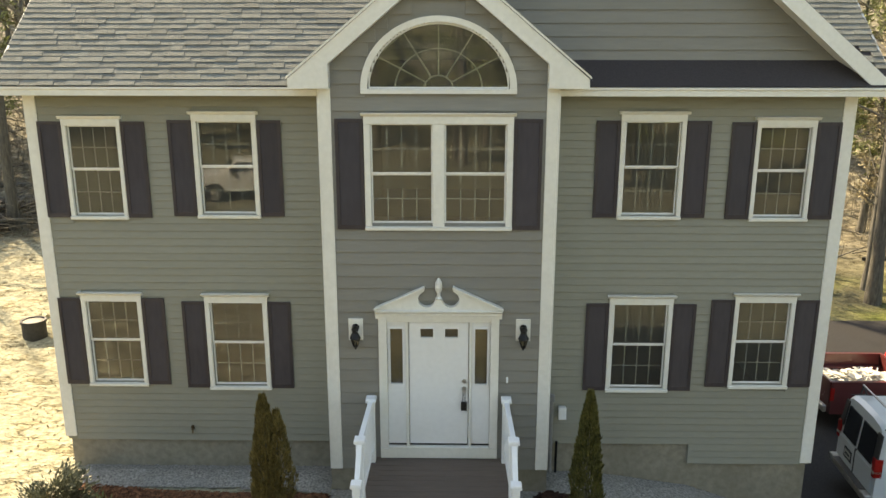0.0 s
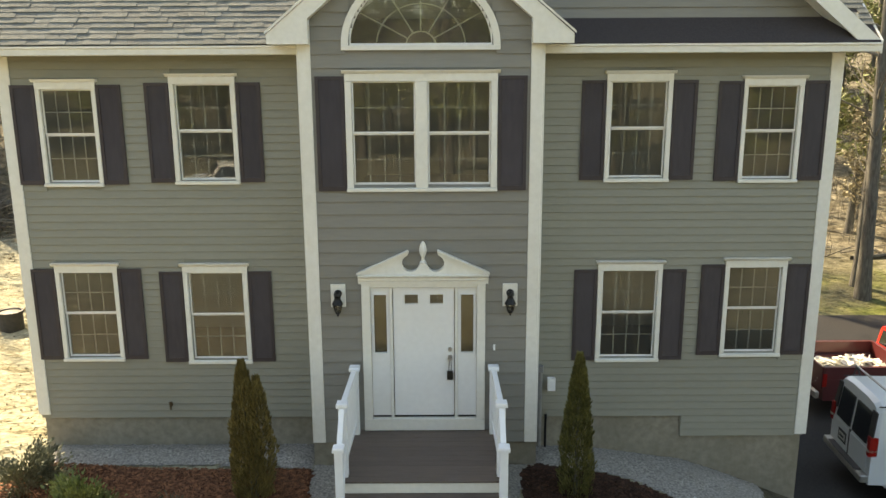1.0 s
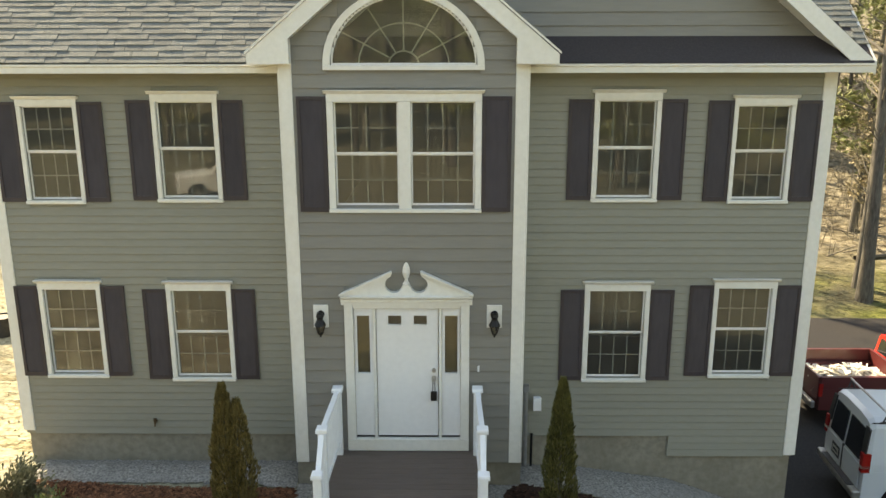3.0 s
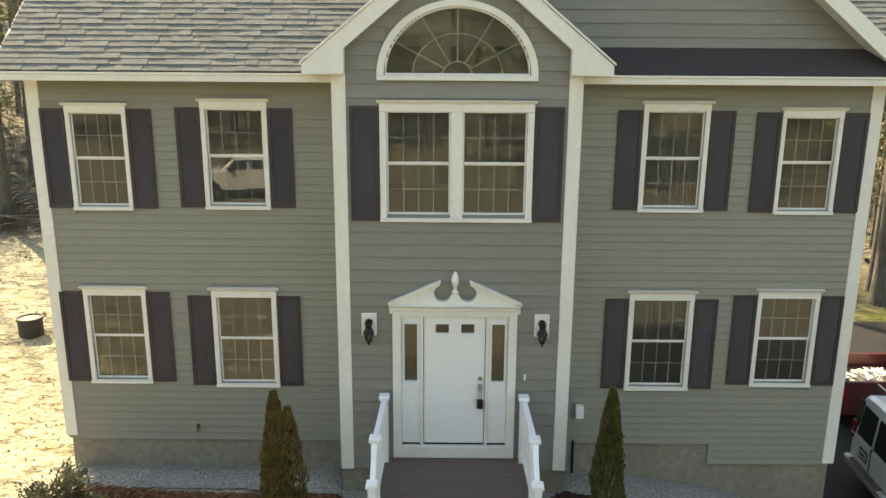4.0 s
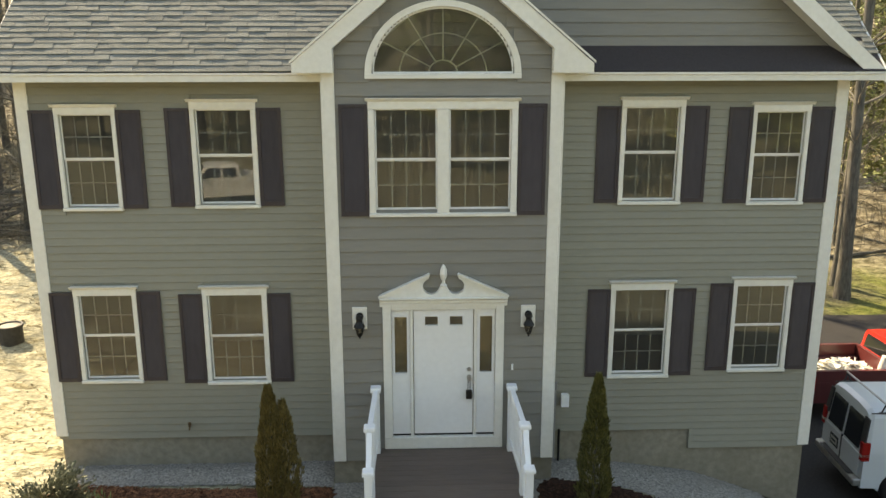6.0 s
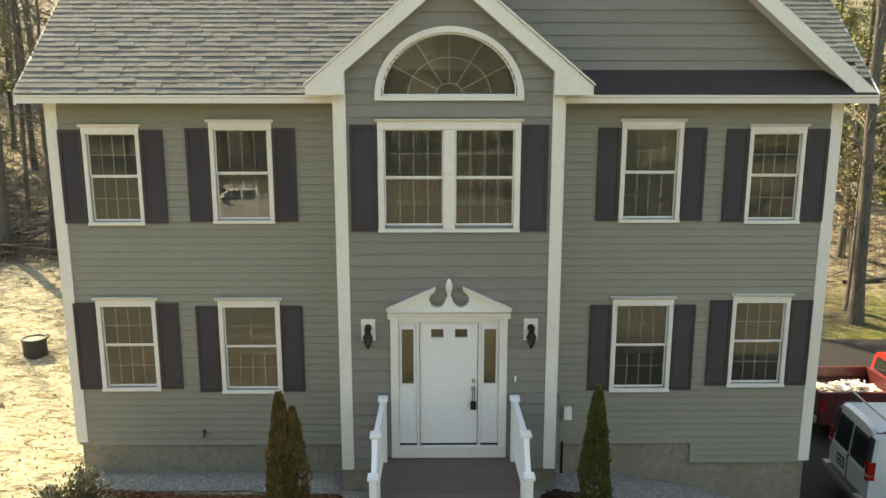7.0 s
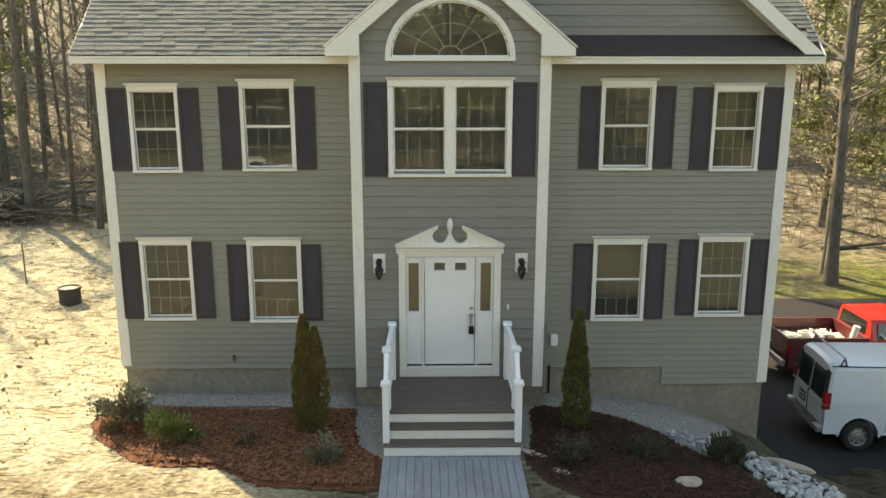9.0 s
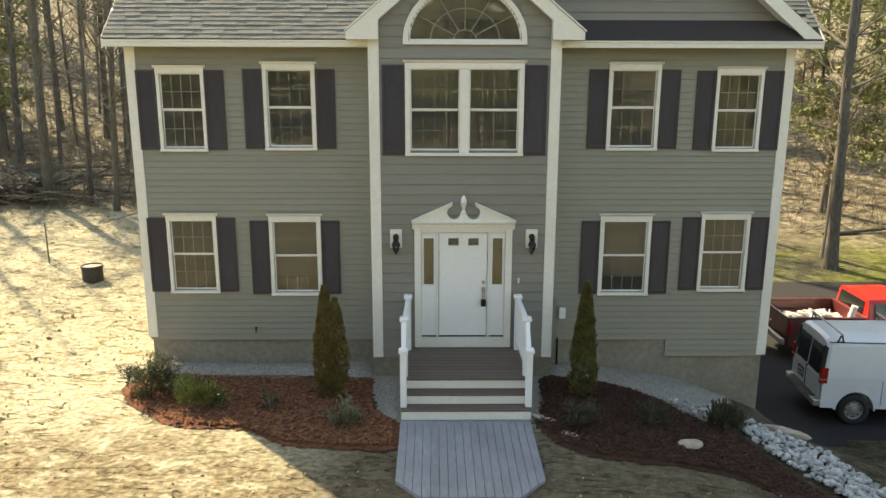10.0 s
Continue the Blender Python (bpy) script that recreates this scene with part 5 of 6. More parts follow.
def cargo_van(x, y, z, turn):
    """Rear at local x 0, nose towards +x, near side at local y -1."""
    v = thing("cargo_van", "white full-size cargo van with roof racks, parked on the driveway", "van", at=(x, y, z), turn=turn)
    bm = bmesh.new()
    for y0, y1 in ((-1.0, -0.72), (0.72, 1.0)):
        prism(bm, arch_outline(0.06, 5.45, 0.42, 1.02, [(0.88, 0.37), (4.5, 0.37)], 0.47), y0, y1)
    box(bm, 0.06, 5.45, -0.72, 0.72, 0.45, 1.02)
    part("lower_body", bm, M_VAN, v)

    def sec(x, w, top, base=1.021, lean=0.0):
        half = [(w, base), (w * 1.0, base + 0.15), (w * 0.97, base + 0.40), (w * 0.90, top - 0.16), (w * 0.84, top - 0.06), (w * 0.70, top - 0.01), (w * 0.35, top + 0.02)]
        pts = [(x + lean * (q - base), -a, q) for a, q in half] + [(x + lean * (q - base), a, q) for a, q in reversed(half)]
        return pts
    bm = bmesh.new()
    loft(bm, [sec(0.05, 0.97, 1.97, lean=0.10), sec(0.15, 1.0, 2.03, lean=0.09), sec(2.0, 1.0, 2.06), sec(3.9, 1.0, 2.05), sec(4.25, 0.99, 1.75), sec(4.7, 0.97, 1.30), sec(5.5, 0.90, 1.12)])
    part("upper_body", bm, M_VAN, v, smooth=False)
    # rear doors
    for s in (-1, 1):
        bm = bmesh.new()
        a, b = sorted((s * 0.03, s * 0.86))
        quad_panel(bm, [(0.045, b, 0.62), (0.045, a, 0.62), (0.045, a, 1.10), (0.045, b, 1.10)], 0.02)
        door = part("rear_door", bm, M_VAN, v)
        bm = bmesh.new()
        a, b = sorted((s * 0.07, s * 0.74))
        quad_panel(bm, [(0.062, b, 1.16), (0.062, a, 1.16), (0.128, a * 0.98, 1.80), (0.128, b * 0.93, 1.80)], 0.03)
        part("rear_window", bm, M_CARGLASS, door)
        bm = bmesh.new()
        a, b = sorted((s * 0.88, s * 1.0))
        prism_x(bm, ((a, 1.0), (b, 1.0), (b - 0.015 * s, 1.38), (a, 1.38)), 0.012, 0.17)
        part("tail_light", bm, M_LENS, v, "red tail light")
        bm = bmesh.new()
        prism_x(bm, ((a, 1.082), (b + 0.002 * s, 1.082), (b + 0.002 * s, 1.13), (a, 1.13)), 0.008, 0.172)
        part("reversing_light", bm, M_LENSW, v, "clear reversing light")
        bm = bmesh.new()
        a, b = sorted((s * 0.80, s * 0.985))
        quad_panel(bm, [(0.075, b, 1.30), (0.075, a, 1.30), (0.135, a * 0.96, 1.86), (0.135, b * 0.93, 1.86)], 0.03)
        part("rear_pillar", bm, M_CARBLACK, v)
    bm = bmesh.new()
    box(bm, 0.02, 0.05, -0.02, 0.02, 0.62, 1.14)
    part("door_seam", bm, M_CARBLACK, v)
    bm = bmesh.new()
    box(bm, 0.018, 0.04, 0.12, 0.52, 0.74, 0.98)
    part("plate_recess", bm, M_CARBLACK, v)
    bm = bmesh.new()
    box(bm, 0.010, 0.017, 0.17, 0.47, 0.79, 0.93)
    pl = part("number_plate", bm, M_PLATE, v)
    bm = bmesh.new()
    box(bm, 0.006, 0.009, 0.21, 0.43, 0.835, 0.885)
    part("plate_bar", bm, M_CARBLACK, pl)
    bm = bmesh.new()
    box(bm, -0.10, 0.10, -0.98, 0.98, 0.45, 0.60)
    part("bumper", bm, M_RIM, v, "chrome rear bumper", bevel=0.02)
    bm = bmesh.new()
    box(bm, -0.105, 0.055, -0.72, 0.72, 0.601, 0.615)
    part("bumper_step", bm, M_CARBLACK, v)
    for k, (x0, x1) in enumerate(((1.56, 2.55), (2.85, 3.75))):
        bm = bmesh.new()
        quad_panel(bm, [(x0, -1.004, 1.16), (x1, -1.004, 1.16), (x1, -0.945, 1.74), (x0, -0.945, 1.74)], 0.012)
        part("side_window", bm, M_CARGLASS, v)
    for xx in (1.46, 2.68):
        bm = bmesh.new()
        box(bm, xx, xx + 0.012, -1.004, -0.99, 0.50, 1.10)
        part("door_seam", bm, M_CARBLACK, v)
    for s in (-1, 1):
        bm = bmesh.new()
        box(bm, 0.16, 4.0, min(s * 0.865, s * 0.885), max(s * 0.865, s * 0.885), 1.955, 1.975)
        part("drip_rail", bm, M_CARBLACK, v)
    for wx in (0.88, 4.5):
        for s in (-1, 1):
            wheel(v, wx, s * 0.985, 0.37, s)
            bm = bmesh.new()
            n = 12
            for i in range(n):
                a0, a1 = math.pi * i / n, math.pi * (i + 1) / n
                prism(bm, [(wx + 0.45 * math.cos(a0), 0.37 + 0.45 * math.sin(a0)), (wx + 0.45 * math.cos(a1), 0.37 + 0.45 * math.sin(a1)), (wx + 0.49 * math.cos(a1), 0.37 + 0.49 * math.sin(a1)), (wx + 0.49 * math.cos(a0), 0.37 + 0.49 * math.sin(a0))], min(s * 0.73, s * 1.005), max(s * 0.73, s * 1.005))
            part("arch_lip", bm, M_VAN, v)
    # two rack bars on feet
    for xx in (0.42, 2.0, 3.3):
        rack = bmesh.new()
        tube(rack, (xx, -0.95, 2.17), (xx, 0.95, 2.17), 0.022, 0.022, 8)
        bar = part("rack_bar", rack, M_RIM, v, "steel roof rack bar")
        for s in (-1, 1):
            bm = bmesh.new()
            tube(bm, (xx - 0.07, s * 0.87, 1.97), (xx, s * 0.90, 2.165), 0.018, 0.018, 6)
            tube(bm, (xx + 0.07, s * 0.87, 1.97), (xx, s * 0.90, 2.165), 0.018, 0.018, 6)
            box(bm, xx - 0.10, xx + 0.10, s * 0.87 - 0.03, s * 0.87 + 0.03, 1.965, 1.985)
            part("rack_foot", bm, M_CARBLACK, bar)
    return v


def pickup(x, y, z, turn, paint, bed_paint, label, load=False, seed=1):
    """Tail at local x 0, nose towards +x, near side at local y -0.95."""
    v = thing("pickup_truck", label, "pickup truck", at=(x, y, z), turn=turn)
    bm = bmesh.new()
    for y0, y1 in ((-0.95, -0.70), (0.70, 0.95)):
        prism(bm, arch_outline(2.12, 5.3, 0.45, 0.98, [(4.45, 0.37)], 0.46), y0, y1)
    box(bm, 2.12, 5.3, -0.70, 0.70, 0.47, 0.74)
    part("lower_body", bm, paint, v)
    bm = bmesh.new()
    for y0, y1 in ((-0.95, -0.70), (0.70, 0.95)):
        prism(bm, arch_outline(0.0, 2.118, 0.45, 0.98, [(1.15, 0.37)], 0.46), y0, y1)
    box(bm, 0.0, 2.118, -0.70, 0.70, 0.47, 0.74)
    part("bed_body", bm, bed_paint, v)
    bm = bmesh.new()
    for y0, y1 in ((-0.95, -0.86), (0.86, 0.95)):
        box(bm, 0.0, 2.1, y0, y1, 0.982, 1.28)
    box(bm, 2.02, 2.1, -0.86, 0.86, 0.742, 1.28)
    part("bed_side", bm, bed_paint, v)
    bm = bmesh.new()
    box(bm, -0.05, -0.002, -0.93, 0.93, 0.72, 1.28)
    part("tailgate", bm, bed_paint, v, bevel=0.01)

    def sec(x, w, base, top, shoulder):
        half = [(w, base), (w, base + shoulder), (w * 0.86, top - 0.12), (w * 0.78, top - 0.03), (w * 0.4, top)]
        return [(x, -a, q) for a, q in half] + [(x, a, q) for a, q in reversed(half)]
    bm = bmesh.new()
    loft(bm, [sec(2.12, 0.95, 0.98, 1.32, 0.20), sec(2.20, 0.95, 0.98, 1.76, 0.26), sec(3.3, 0.95, 0.98, 1.78, 0.26), sec(3.5, 0.95, 0.98, 1.74, 0.26), sec(4.05, 0.95, 0.98, 1.27, 0.22), sec(5.2, 0.92, 0.98, 1.16, 0.10), sec(5.32, 0.88, 0.98, 1.08, 0.06)])
    part("cab", bm, paint, v)
    bm = bmesh.new()
    quad_panel(bm, [(2.125, 0.70, 1.30), (2.125, -0.70, 1.30), (2.178, -0.64, 1.66), (2.178, 0.64, 1.66)], 0.012)
    part("rear_window", bm, M_CARGLASS, v)
    bm = bmesh.new()
    quad_panel(bm, [(3.99, -0.74, 1.34), (3.99, 0.74, 1.34), (3.58, 0.66, 1.70), (3.58, -0.66, 1.70)], 0.012)
    part("windscreen", bm, M_CARGLASS, v)
    for s in (-1, 1):
        for x0, x1, x2, x3 in ((2.32, 2.86, 2.86, 2.36), (2.98, 3.80, 3.50, 2.98)):
            bm = bmesh.new()
            pts = [(x0, s * 0.952, 1.27), (x1, s * 0.952, 1.27), (x2, s * 0.845, 1.65), (x3, s * 0.845, 1.65)]
            quad_panel(bm, pts if s < 0 else list(reversed(pts)), 0.012)
            part("side_window", bm, M_CARGLASS, v)
        bm = bmesh.new()
        box(bm, -0.03, 0.06, min(s * 0.84, s * 0.955), max(s * 0.84, s * 0.955), 0.80, 1.12)
        part("tail_light", bm, M_LENS, v, "red tail light")
        bm = bmesh.new()
        box(bm, 5.24, 5.34, min(s * 0.60, s * 0.88), max(s * 0.60, s * 0.88), 0.82, 0.98)
        part("headlight", bm, M_LENSW, v, "clear headlight")
        bm = bmesh.new()
        box(bm, 3.62, 3.74, min(s * 0.96, s * 1.14), max(s * 0.96, s * 1.14), 1.22, 1.38)
        part("mirror", bm, M_CARBLACK, v, bevel=0.02)
        for wx in (1.15, 4.45):
            wheel(v, wx, s * 0.94, 0.37, s)
    for x0, x1 in ((-0.16, -0.06), (5.33, 5.45)):
        bm = bmesh.new()
        box(bm, x0, x1, -0.90, 0.90, 0.48, 0.66)
        part("bumper", bm, M_RIM, v, bevel=0.02)
    return v


cargo_van(8.34, 3.80, -2.41, -4).scale = (0.95, 0.90, 1.0)
red = pickup(9.25, 7.7, -2.41, 0, M_RED, M_REDSHADE, "bright red pickup truck, its bed painted dark for shade and heaped with pale debris")
# the heap in its bed: pale scraps, a thing of its own lying on the truck
rh = random.Random(31)
M_SCRAP = material("pale_scrap", (0.55, 0.53, 0.46), (0.75, 0.73, 0.66), 0.85, 7, rnd=0.35, island=True)
bm = bmesh.new()
for k in range(620):
    hx, hy = rh.uniform(9.30, 11.1), rh.uniform(6.98, 8.42)
    hz = -2.41 + 0.80 + rh.uniform(0, 0.52) * (1 - abs(hy - 7.7) / 1.3) * (0.55 + 0.45 * noise.noise((hx * 2, hy * 2, 0)))
    m4 = Matrix.LocRotScale((hx, hy, hz), Euler((rh.uniform(-0.5, 0.5), rh.uniform(-0.5, 0.5), rh.uniform(0, 6))), None)
    lw = rh.uniform(0.015, 0.07)
    vs = box(bm, -rh.uniform(0.05, 0.20), rh.uniform(0.05, 0.20), -lw, lw, -0.006, 0.006)
    for w in vs:
        w.co = m4 @ w.co
tagged(part("debris_heap", bm, M_SCRAP), "heap of pale torn boards and scraps in the truck bed", "debris", kind="stuff")
bm = bmesh.new()
tube(bm, (11.0, 6.98, -1.35), (11.1, 6.95, -0.85), 0.09, 0.09, 12)
tagged(part("rolled_sheet", bm, M_SCRAP), "white roll standing up out of the truck bed", "roll")
pickup(-6.0, -23.0, land(-6.0, -23.0) + 0.1, 160, M_SILVER, M_SILVER, "white extended-cab pickup parked across the yard")

# ---- trees ----
M_NEEDLE = leaf_material("pine_needles", (0.135, 0.155, 0.055), (0.30, 0.31, 0.14), 0.4)
M_OAKLEAF = leaf_material("dry_leaf", (0.24, 0.195, 0.11), (0.40, 0.34, 0.21), 0.4)


class Wood:
    """Collects tapered limbs as one mesh."""
    def __init__(self):
        self.v, self.f = [], []

    def limb(self, pts, radii, sides):
        rings = []
        for i, p in enumerate(pts):
            d = (pts[min(i + 1, len(pts) - 1)] - pts[max(i - 1, 0)]).normalized()
            u = d.orthogonal().normalized()
            w = d.cross(u)
            b = len(self.v)
            for k in range(sides):
                a = 2 * math.pi * k / sides
                self.v.append(tuple(p + (u * math.cos(a) + w * math.sin(a)) * radii[i]))
            rings.append(b)
        for a, b in zip(rings, rings[1:]):
            for k in range(sides):
                j = (k + 1) % sides
                self.f.append((a + k, a + j, b + j, b + k))

    def mesh(self, name, mat):
        me = bpy.data.meshes.new(name)
        me.from_pydata(self.v, [], self.f)
        me.materials.append(mat)
        for p in me.polygons:
            p.use_smooth = True
        return me


def make_tree(seed, h, r, kind, label):
    """kind: bare, leafy or pine."""
    rand = random.Random(seed)
    trunk, crown = Wood(), Wood()
    pts, radii = [], []
    lean = Vector((rand.uniform(-0.05, 0.05), rand.uniform(-0.05, 0.05), 0))
    p = Vector((0, 0, -0.3))
    n = 11
    for i in range(n + 1):
        f = i / n
        pts.append(p.copy())
        radii.append(r * (1.35 if i == 0 else 1.0) * (1 - f) ** 0.75 + 0.012)
        p = p + Vector((lean.x + rand.uniform(-0.02, 0.02), lean.y + rand.uniform(-0.02, 0.02), 1)) * (h / n)
    trunk.limb(pts, radii, 9)
    tips = []
    count = {"bare": 30, "leafy": 26, "pine": 46}[kind]
    for k in range(count):
        f = rand.uniform(0.14 if kind != "leafy" else 0.2, 0.97)
        i = min(n - 1, int(f * n))
        base = pts[i].lerp(pts[i + 1], f * n - i)
        a = rand.uniform(0, 2 * math.pi)
        up = {"bare": rand.uniform(0.25, 1.0), "leafy": rand.uniform(0.1, 0.9), "pine": rand.uniform(-0.15, 0.3)}[kind]
        ln = h * (0.10 + 0.17 * (1 - f)) * rand.uniform(0.5, 1.15)
        if f < 0.35:
            ln *= 0.5
        d = Vector((math.cos(a), math.sin(a), up)).normalized()
        q, lp = base.copy(), [base.copy()]
        for s in range(4):
            d = (d + Vector((rand.uniform(-0.25, 0.25), rand.uniform(-0.25, 0.25), rand.uniform(-0.1, 0.25)))).normalized()
            q = q + d * ln / 4
            lp.append(q.copy())
        r0 = min(radii[i] * 0.45, 0.012 + ln * 0.012)
        crown.limb(lp, [r0, r0 * 0.75, r0 * 0.5, r0 * 0.32, 0.004], 5)
        tips.append(lp)
        for s in range(7 if kind != "pine" else 5):
            j = rand.randrange(1, 4)
            b0 = lp[j].lerp(lp[j + 1], rand.random())
            dd = (d + Vector((rand.uniform(-1, 1), rand.uniform(-1, 1), rand.uniform(-0.4, 0.8)))).normalized()
            tl = ln * rand.uniform(0.15, 0.4)
            b1 = b0 + dd * tl * 0.5
            b2 = b1 + (dd + Vector((rand.uniform(-0.4, 0.4), rand.uniform(-0.4, 0.4), 0.2))).normalized() * tl * 0.5
            crown.limb([b0, b1, b2], [r0 * 0.35 + 0.003, r0 * 0.2 + 0.003, 0.003], 3)
            tips.append([b0, b1, b2])
    t = thing("tree", label, "tree", "trees of the surrounding woods")
    part("trunk", trunk.mesh("trunk", M_BARK), None, t)
    part("crown", crown.mesh("crown", M_TWIG), None, t)
    if kind != "bare":
        leaves = 5200 if kind == "pine" else 1500

        def spot(q):
            lp = tips[q.randrange(len(tips))]
            j = q.randrange(len(lp) - 1)
            b = lp[j].lerp(lp[j + 1], q.random())
            return b + Vector((q.gauss(0, 1), q.gauss(0, 1), q.gauss(0, 0.7))) * h * 0.012, Vector((q.uniform(-1, 1), q.uniform(-1, 1), q.uniform(-0.3, 1)))
        part("foliage", leaf_mesh("foliage", rand, leaves, spot, 0.30 if kind == "pine" else 0.13, M_NEEDLE if kind == "pine" else M_OAKLEAF, 0.3 if kind == "pine" else 0.6), None, t)
    return t


KINDS = [make_tree(41, 19, 0.19, "bare", "tall bare hardwood of the spring woods"), make_tree(42, 17, 0.15, "bare", "tall bare hardwood of the spring woods"),
         make_tree(43, 13, 0.08, "bare", "slender bare sapling of the spring woods"), make_tree(44, 20, 0.22, "pine", "tall pine with yellow-green needles"),
         make_tree(45, 16, 0.14, "pine", "tall pine with yellow-green needles"), make_tree(46, 9, 0.05, "leafy", "thin understorey tree holding dry leaves"),
         make_tree(47, 21, 0.24, "bare", "stout bare hardwood of the spring woods")]
rt = random.Random(77)
used = {}


def plant(k, x, y, scale=1.0):
    m = pose(x, y, ground_height(x, y) - 0.02, 0, 0, rt.uniform(0, 360))
    if k not in used:
        used[k] = True
        ob = KINDS[k]
        ob.matrix_basis = m
    else:
        ob = copy_thing(KINDS[k], m)
    ob.scale = (scale, scale, scale)


plant(6, 14.9, 15.9, 0.95)
plant(1, 15.2, 17.1, 0.9)
plant(0, -14.7, 15.3, 0.9)
plant(3, 20.5, 20.0)
plant(1, -19.1, 22.1)
plant(2, -13.35, 15.65)
plant(2, -11.9, 14.3, 1.2)
plant(4, 23.5, 27.0)
plant(3, 21.5, 17.5, 0.9)
plant(4, 26.0, 22.0)
plant(4, 18.6, 24.5, 1.1)
plant(3, 29.0, 30.0, 1.2)
plant(4, -13.5, 25.0, 1.1)
plant(3, -24.0, 30.0, 1.2)
plant(5, 18.0, 22.5)
plant(3, -20.5, 23.5, 0.9)
zones = [((-46, -9, 20, 62), (0, 1, 2, 1, 2, 4, 2, 0, 1, 4), 58), ((-34, -11, 15.5, 22), (2, 2, 1), 7), ((13, 62, 23, 70), (3, 4, 5, 2, 4, 3, 2, 5, 1), 92), ((-12, 16, 22, 60), (0, 1, 2, 4, 3), 12),
         ((-40, 40, -62, -32), (3, 4, 3, 4, 0, 3, 4, 5), 70), ((-60, -28, -40, 18), (0, 1, 3, 2), 12), ((30, 60, -40, 22), (0, 3, 4, 2), 12)]
for (x0, x1, y0, y1), kinds, count in zones:
    for i in range(count):
        plant(kinds[i % len(kinds)], rt.uniform(x0, x1), rt.uniform(y0, y1), rt.uniform(0.75, 1.15))

# brush, fallen branches and saplings on the forest floor
brush = Wood()
for k in range(5200):
    if k % 2:
        x, y = rt.uniform(-42, -9), 14.5 + 32 * rt.random() ** 1.6
    else:
        x, y = rt.uniform(12, 52), rt.uniform(21, 55)
    z = ground_height(x, y)
    if rt.random() < 0.35:
        a = rt.uniform(0, 6.28)
        ln = rt.uniform(0.8, 3.5)
        d = Vector((math.cos(a), math.sin(a), rt.uniform(-0.02, 0.25)))
        p = Vector((x, y, z + 0.05))
        brush.limb([p, p + d * ln * 0.5 + Vector((0, 0, 0.1)), p + d * ln], [0.03, 0.022, 0.008], 4)
    else:
        ln = rt.uniform(0.6, 3.2)
        p = Vector((x, y, z - 0.05))
        q = p + Vector((rt.uniform(-0.3, 0.3), rt.uniform(-0.3, 0.3), 1)).normalized() * ln * 0.6
        brush.limb([p, q, q + Vector((rt.uniform(-0.6, 0.6), rt.uniform(-0.6, 0.6), 0.8)).normalized() * ln * 0.5], [0.016, 0.011, 0.003], 3)
        for s in range(3):
            b = p.lerp(q, rt.uniform(0.3, 1))
            brush.limb([b, b + Vector((rt.uniform(-1, 1), rt.uniform(-1, 1), rt.uniform(0.2, 1))).normalized() * ln * 0.4], [0.008, 0.003], 3)
tagged(new("underbrush", brush.mesh("underbrush", M_TWIG)), "tangle of bare brush and fallen branches on the forest floor", "underbrush", kind="stuff")

# cut limbs heaped at the edge of the clearing
heap = Wood()
for k in range(170):
    a, e = rt.uniform(0, 6.28), rt.uniform(-0.1, 0.35)
    ln = rt.uniform(0.8, 3.0)
    x, y = -16.3 + rt.gauss(0, 1.0), 15.6 + rt.gauss(0, 0.6)
    p = Vector((x, y, ground_height(x, y) + rt.uniform(0.02, 0.7)))
    d = Vector((math.cos(a), math.sin(a), e)).normalized()
    r0 = rt.choice((0.012, 0.018, 0.03, 0.06))
    heap.limb([p, p + d * ln * 0.5 + Vector((0, 0, rt.uniform(-0.05, 0.15))), p + d * ln], [r0, r0 * 0.8, r0 * 0.4], 5)
tagged(new("brush_pile", heap.mesh("brush_pile", M_BARK)), "heap of cut dark limbs at the edge of the woods", "brush pile", kind="stuff")


def fallen_log(x, y, ln, r, turn, seed):
    q = random.Random(seed)
    w = Wood()
    pts = [Vector((ln * f, 0.12 * noise.noise((f * 3, seed, 0)), r * 0.7 + 0.05 * f)) for f in (0, 0.25, 0.5, 0.75, 1.0)]
    w.limb(pts, [r, r * 0.92, r * 0.8, r * 0.62, r * 0.4], 8)
    log = thing("fallen_log", "grey weathered log lying on the leaf litter", "log", "fallen logs", at=(x, y, ground_height(x, y)), turn=turn)
    part("stem", w.mesh("stem", M_BARK), None, log)
    b = Wood()
    for k in range(5):
        p0 = pts[1 + k % 4]
        d = Vector((q.uniform(0.2, 1), q.uniform(-1, 1), q.uniform(0.1, 1))).normalized()
        b.limb([p0, p0 + d * 0.5, p0 + d * q.uniform(0.7, 1.3)], [r * 0.3, r * 0.18, 0.006], 5)
    part("branches", b.mesh("branches", M_TWIG), None, log)


for k, spec in enumerate(((-17.5, 18.5, 5.0, 0.10, 20), (-14.2, 17.4, 4.2, 0.09, -25), (-20.0, 20.5, 6.0, 0.12, 8), (-13.0, 19.5, 3.6, 0.08, 50), (16.8, 20.5, 4.0, 0.10, 15))):
    fallen_log(*spec, 80 + k)

# ---- shingles ----
roof_lean = math.atan(SLOPE)
EXPO, TAB = 0.120, 0.30
ru = random.Random(8)


def shingle_mesh(w):
    bm = bmesh.new()
    prism_x(bm, ((0.0, 0.0), (0.0, 0.016), (EXPO + 0.03, 0.004), (EXPO + 0.03, 0.0)), 0.002, w - 0.002)
    return mesh_of("shingle", bm, M_SHINGLE)


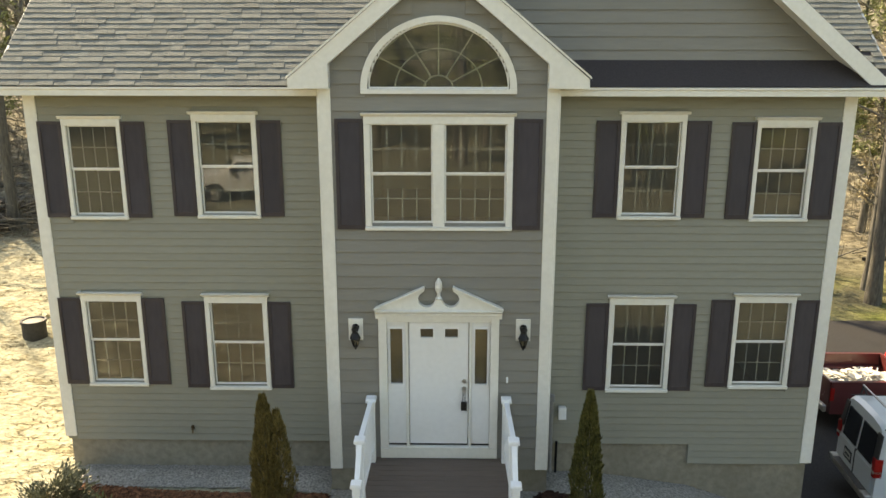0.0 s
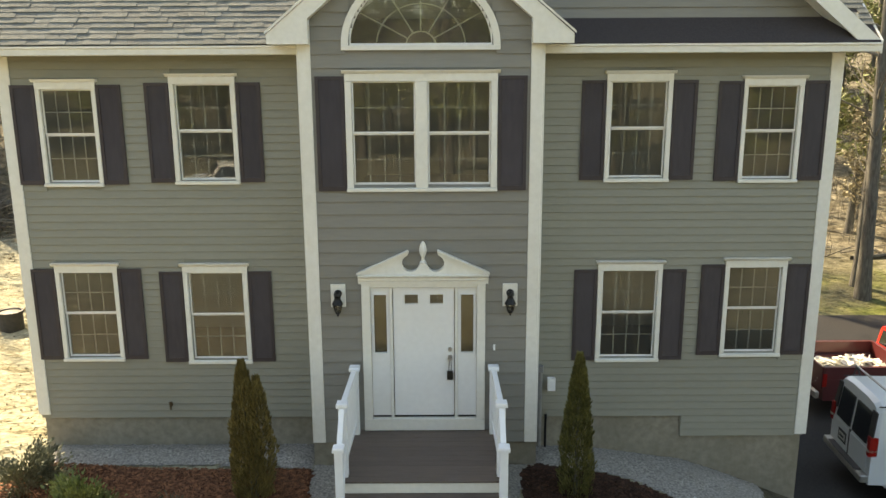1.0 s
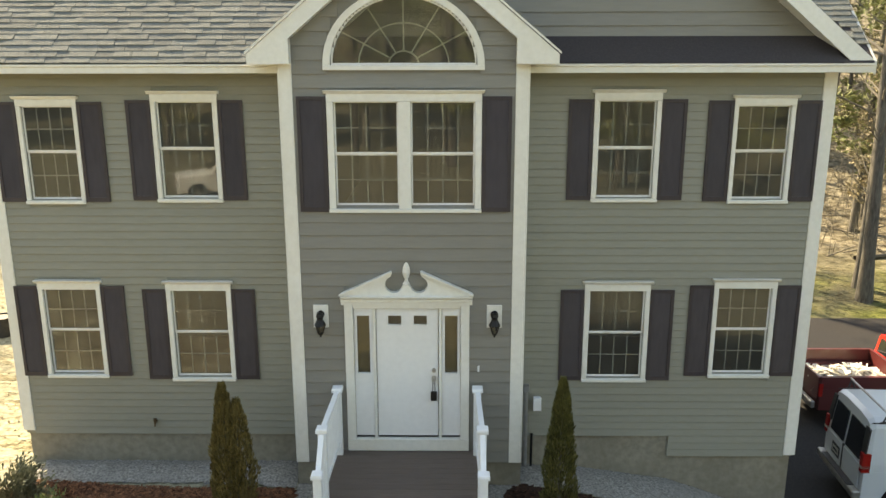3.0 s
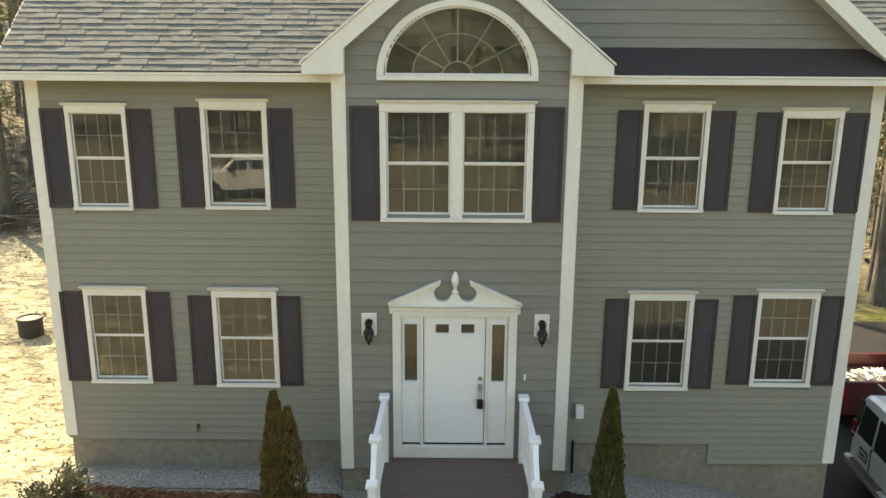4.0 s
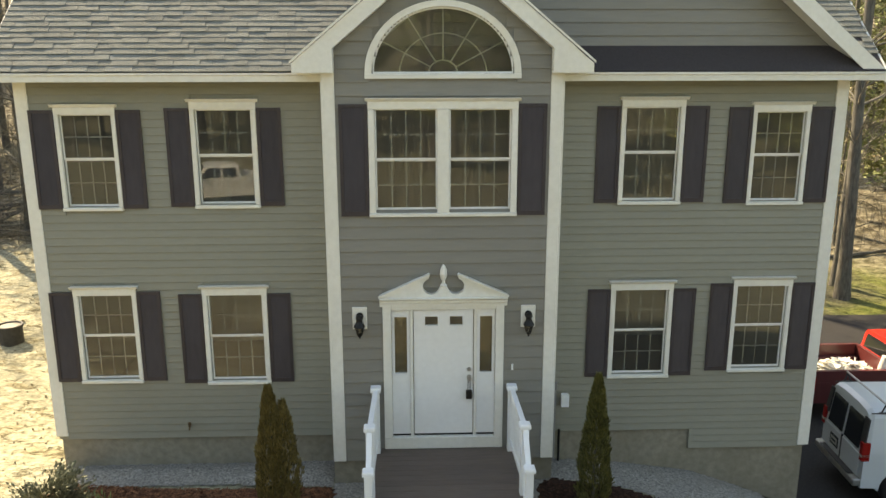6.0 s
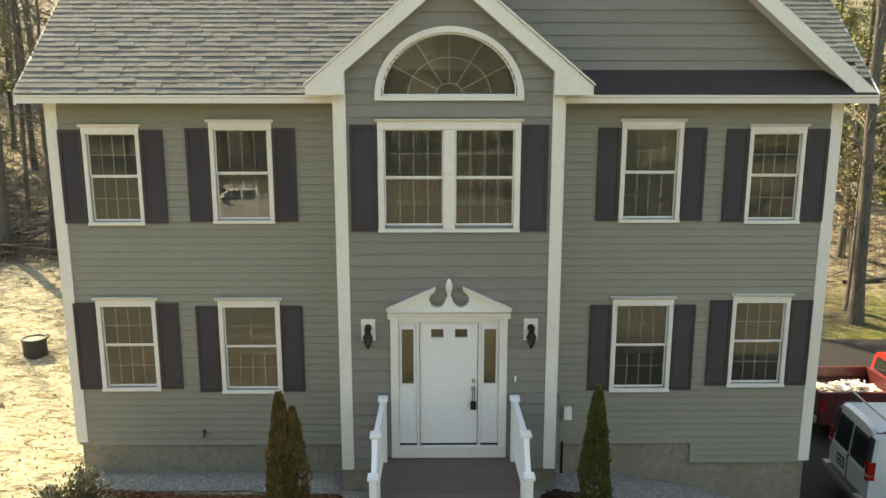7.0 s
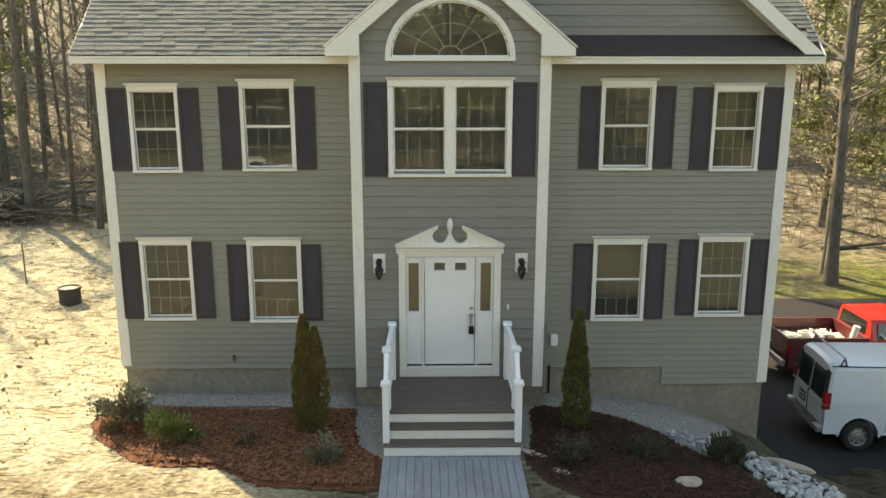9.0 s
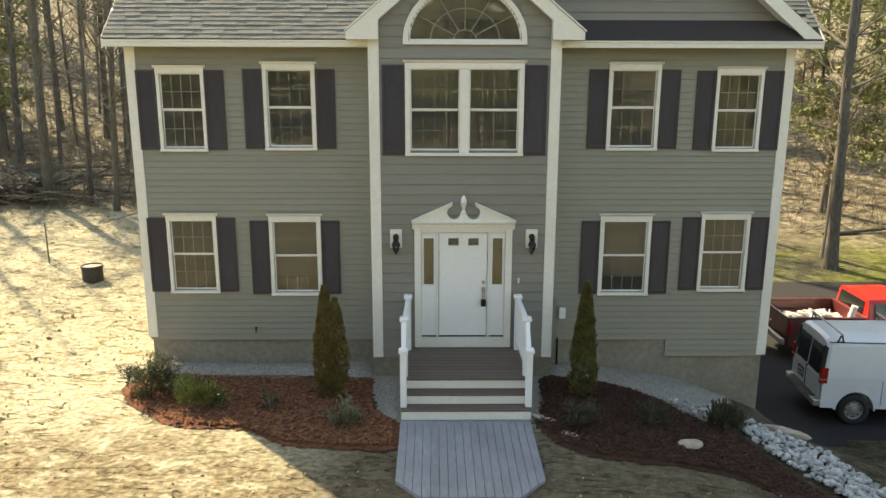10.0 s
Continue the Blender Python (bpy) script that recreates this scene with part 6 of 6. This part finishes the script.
SHINGLES = [shingle_mesh(w) for w in (0.17, 0.24, 0.30, 0.36)]
SWIDTH = (0.17, 0.24, 0.30, 0.36)
rest_v, rest_f = [], []
turn = Euler((roof_lean, 0, 0))
count = 0
length = (RIDGE_Y - EAVE_Y) / math.cos(roof_lean)
rows = int(length / EXPO)
for r_ in range(rows):
    d = r_ * EXPO - 0.02
    y, z = EAVE_Y + d * math.cos(roof_lean), EAVE_Z + d * math.sin(roof_lean)
    x = RX0 - 0.02 + ru.uniform(-0.15, 0.0)
    while x < RX1:
        k = ru.randrange(4)
        w = SWIDTH[k]
        # behind the bay rake and the gable the courses stop
        gap0 = -2.0 + max(0.0, (z - 6.24) / SLOPE)
        gap1 = 6.2 - max(0.0, (z - 6.16) / SLOPE)
        a, b = max(x, RX0 - 0.02), min(x + w, RX1 + 0.02)
        low = y < GY
        skirt = b > 1.0 and z < GZ0 + SLOPE * (GY - EAVE_Y) + 0.1 and a < gap1
        bay_side = b > gap0 + 0.3 and a < -gap0 - 0.3 if z < 7.85 else False
        under_gable = (not low) and a < gap1 and b > 2 * GC - gap1 and z < GPEAK
        if not bay_side and not under_gable and not skirt and b - a > 0.05:
            lift = 0.004 if ru.random() < 0.45 else 0.0
            if x < -0.4 and r_ < 15 and count < 295 and a == x and b == x + w:
                ob = part("shingle", SHINGLES[k], None, roof, at=(x, y - lift * math.sin(roof_lean), z + lift))
                ob.rotation_euler = turn
                count += 1
            else:
                m4 = Matrix.LocRotScale((a, y, z + lift), turn, ((b - a) / w, 1, 1))
                n0 = len(rest_v)
                rest_v += [tuple(m4 @ v.co) for v in SHINGLES[k].vertices]
                rest_f += [tuple(n0 + i for i in p.vertices) for p in SHINGLES[k].polygons]
        x += w
me = bpy.data.meshes.new("shingles")
me.from_pydata(rest_v, [], rest_f)
me.materials.append(M_SHINGLE_FAR)
tagged(part("shingles", me, None, roof), kind="stuff")

# ---- siding, course by course ----
BOARD = unit_board(0.115, "siding_board", M_SIDING)
BOARD_BAY = unit_board(0.18, "siding_board", M_SIDING_BAY)
cover_l = [(wx - 0.44 * sx, wx + 0.44 * sx, wz + 0.02, wz + 1.56 * sz) for wx, wz, sx, sz in WINDOWS if wx < 0]
cover_r = [(wx - 0.44 * sx, wx + 0.44 * sx, wz + 0.02, wz + 1.56 * sz) for wx, wz, sx, sz in WINDOWS if wx > 0]
side_boards(wing_left, WL + 0.15, -BAY - 0.03, FL, 5.983, WY - 0.001, 0.115, cover_l, BOARD)
side_boards(wing_right, BAY + 0.03, WR - 0.15, 0.50, 5.983, WY - 0.001, 0.115, cover_r, BOARD)
side_boards(wing_right, STEP_X, WR - 0.15, FR, 0.50, WY - 0.001, 0.1133, cover_r, unit_board(0.1133, "siding_board", M_SIDING))
bay_cover = [(-1.03, 1.03, TWIN[1] + 0.02, TWIN[1] + 1.63), (-0.88, 0.88, 0.5, 3.0)]


def bay_top(z, a, b):
    lim = (GABLE_TOP + 0.02 - z) / SLOPE
    return max(a, -lim), min(b, lim)


z = FAN_Z - 0.05
while z < FAN_Z + FAN_S:
    half = math.sqrt(max(0.0, 1.0 - (max(0.0, z - FAN_Z) / FAN_S) ** 2))
    bay_cover.append((-half, half, z, z + 0.18))
    z += 0.18
side_boards(bay_wall, -BAY + 0.155, BAY - 0.155, 0.40, 7.6, -0.001, 0.18, bay_cover, BOARD_BAY, bay_top)


def gable_span(z, a, b):
    lim = (GPEAK - 0.1 - z) / SLOPE
    return max(a, GC - lim), min(b, GC + lim)


side_boards(gable_wall, -1.0, 6.1, 6.42, 8.9, GY - 0.001, 0.18, [], BOARD_BAY, gable_span)
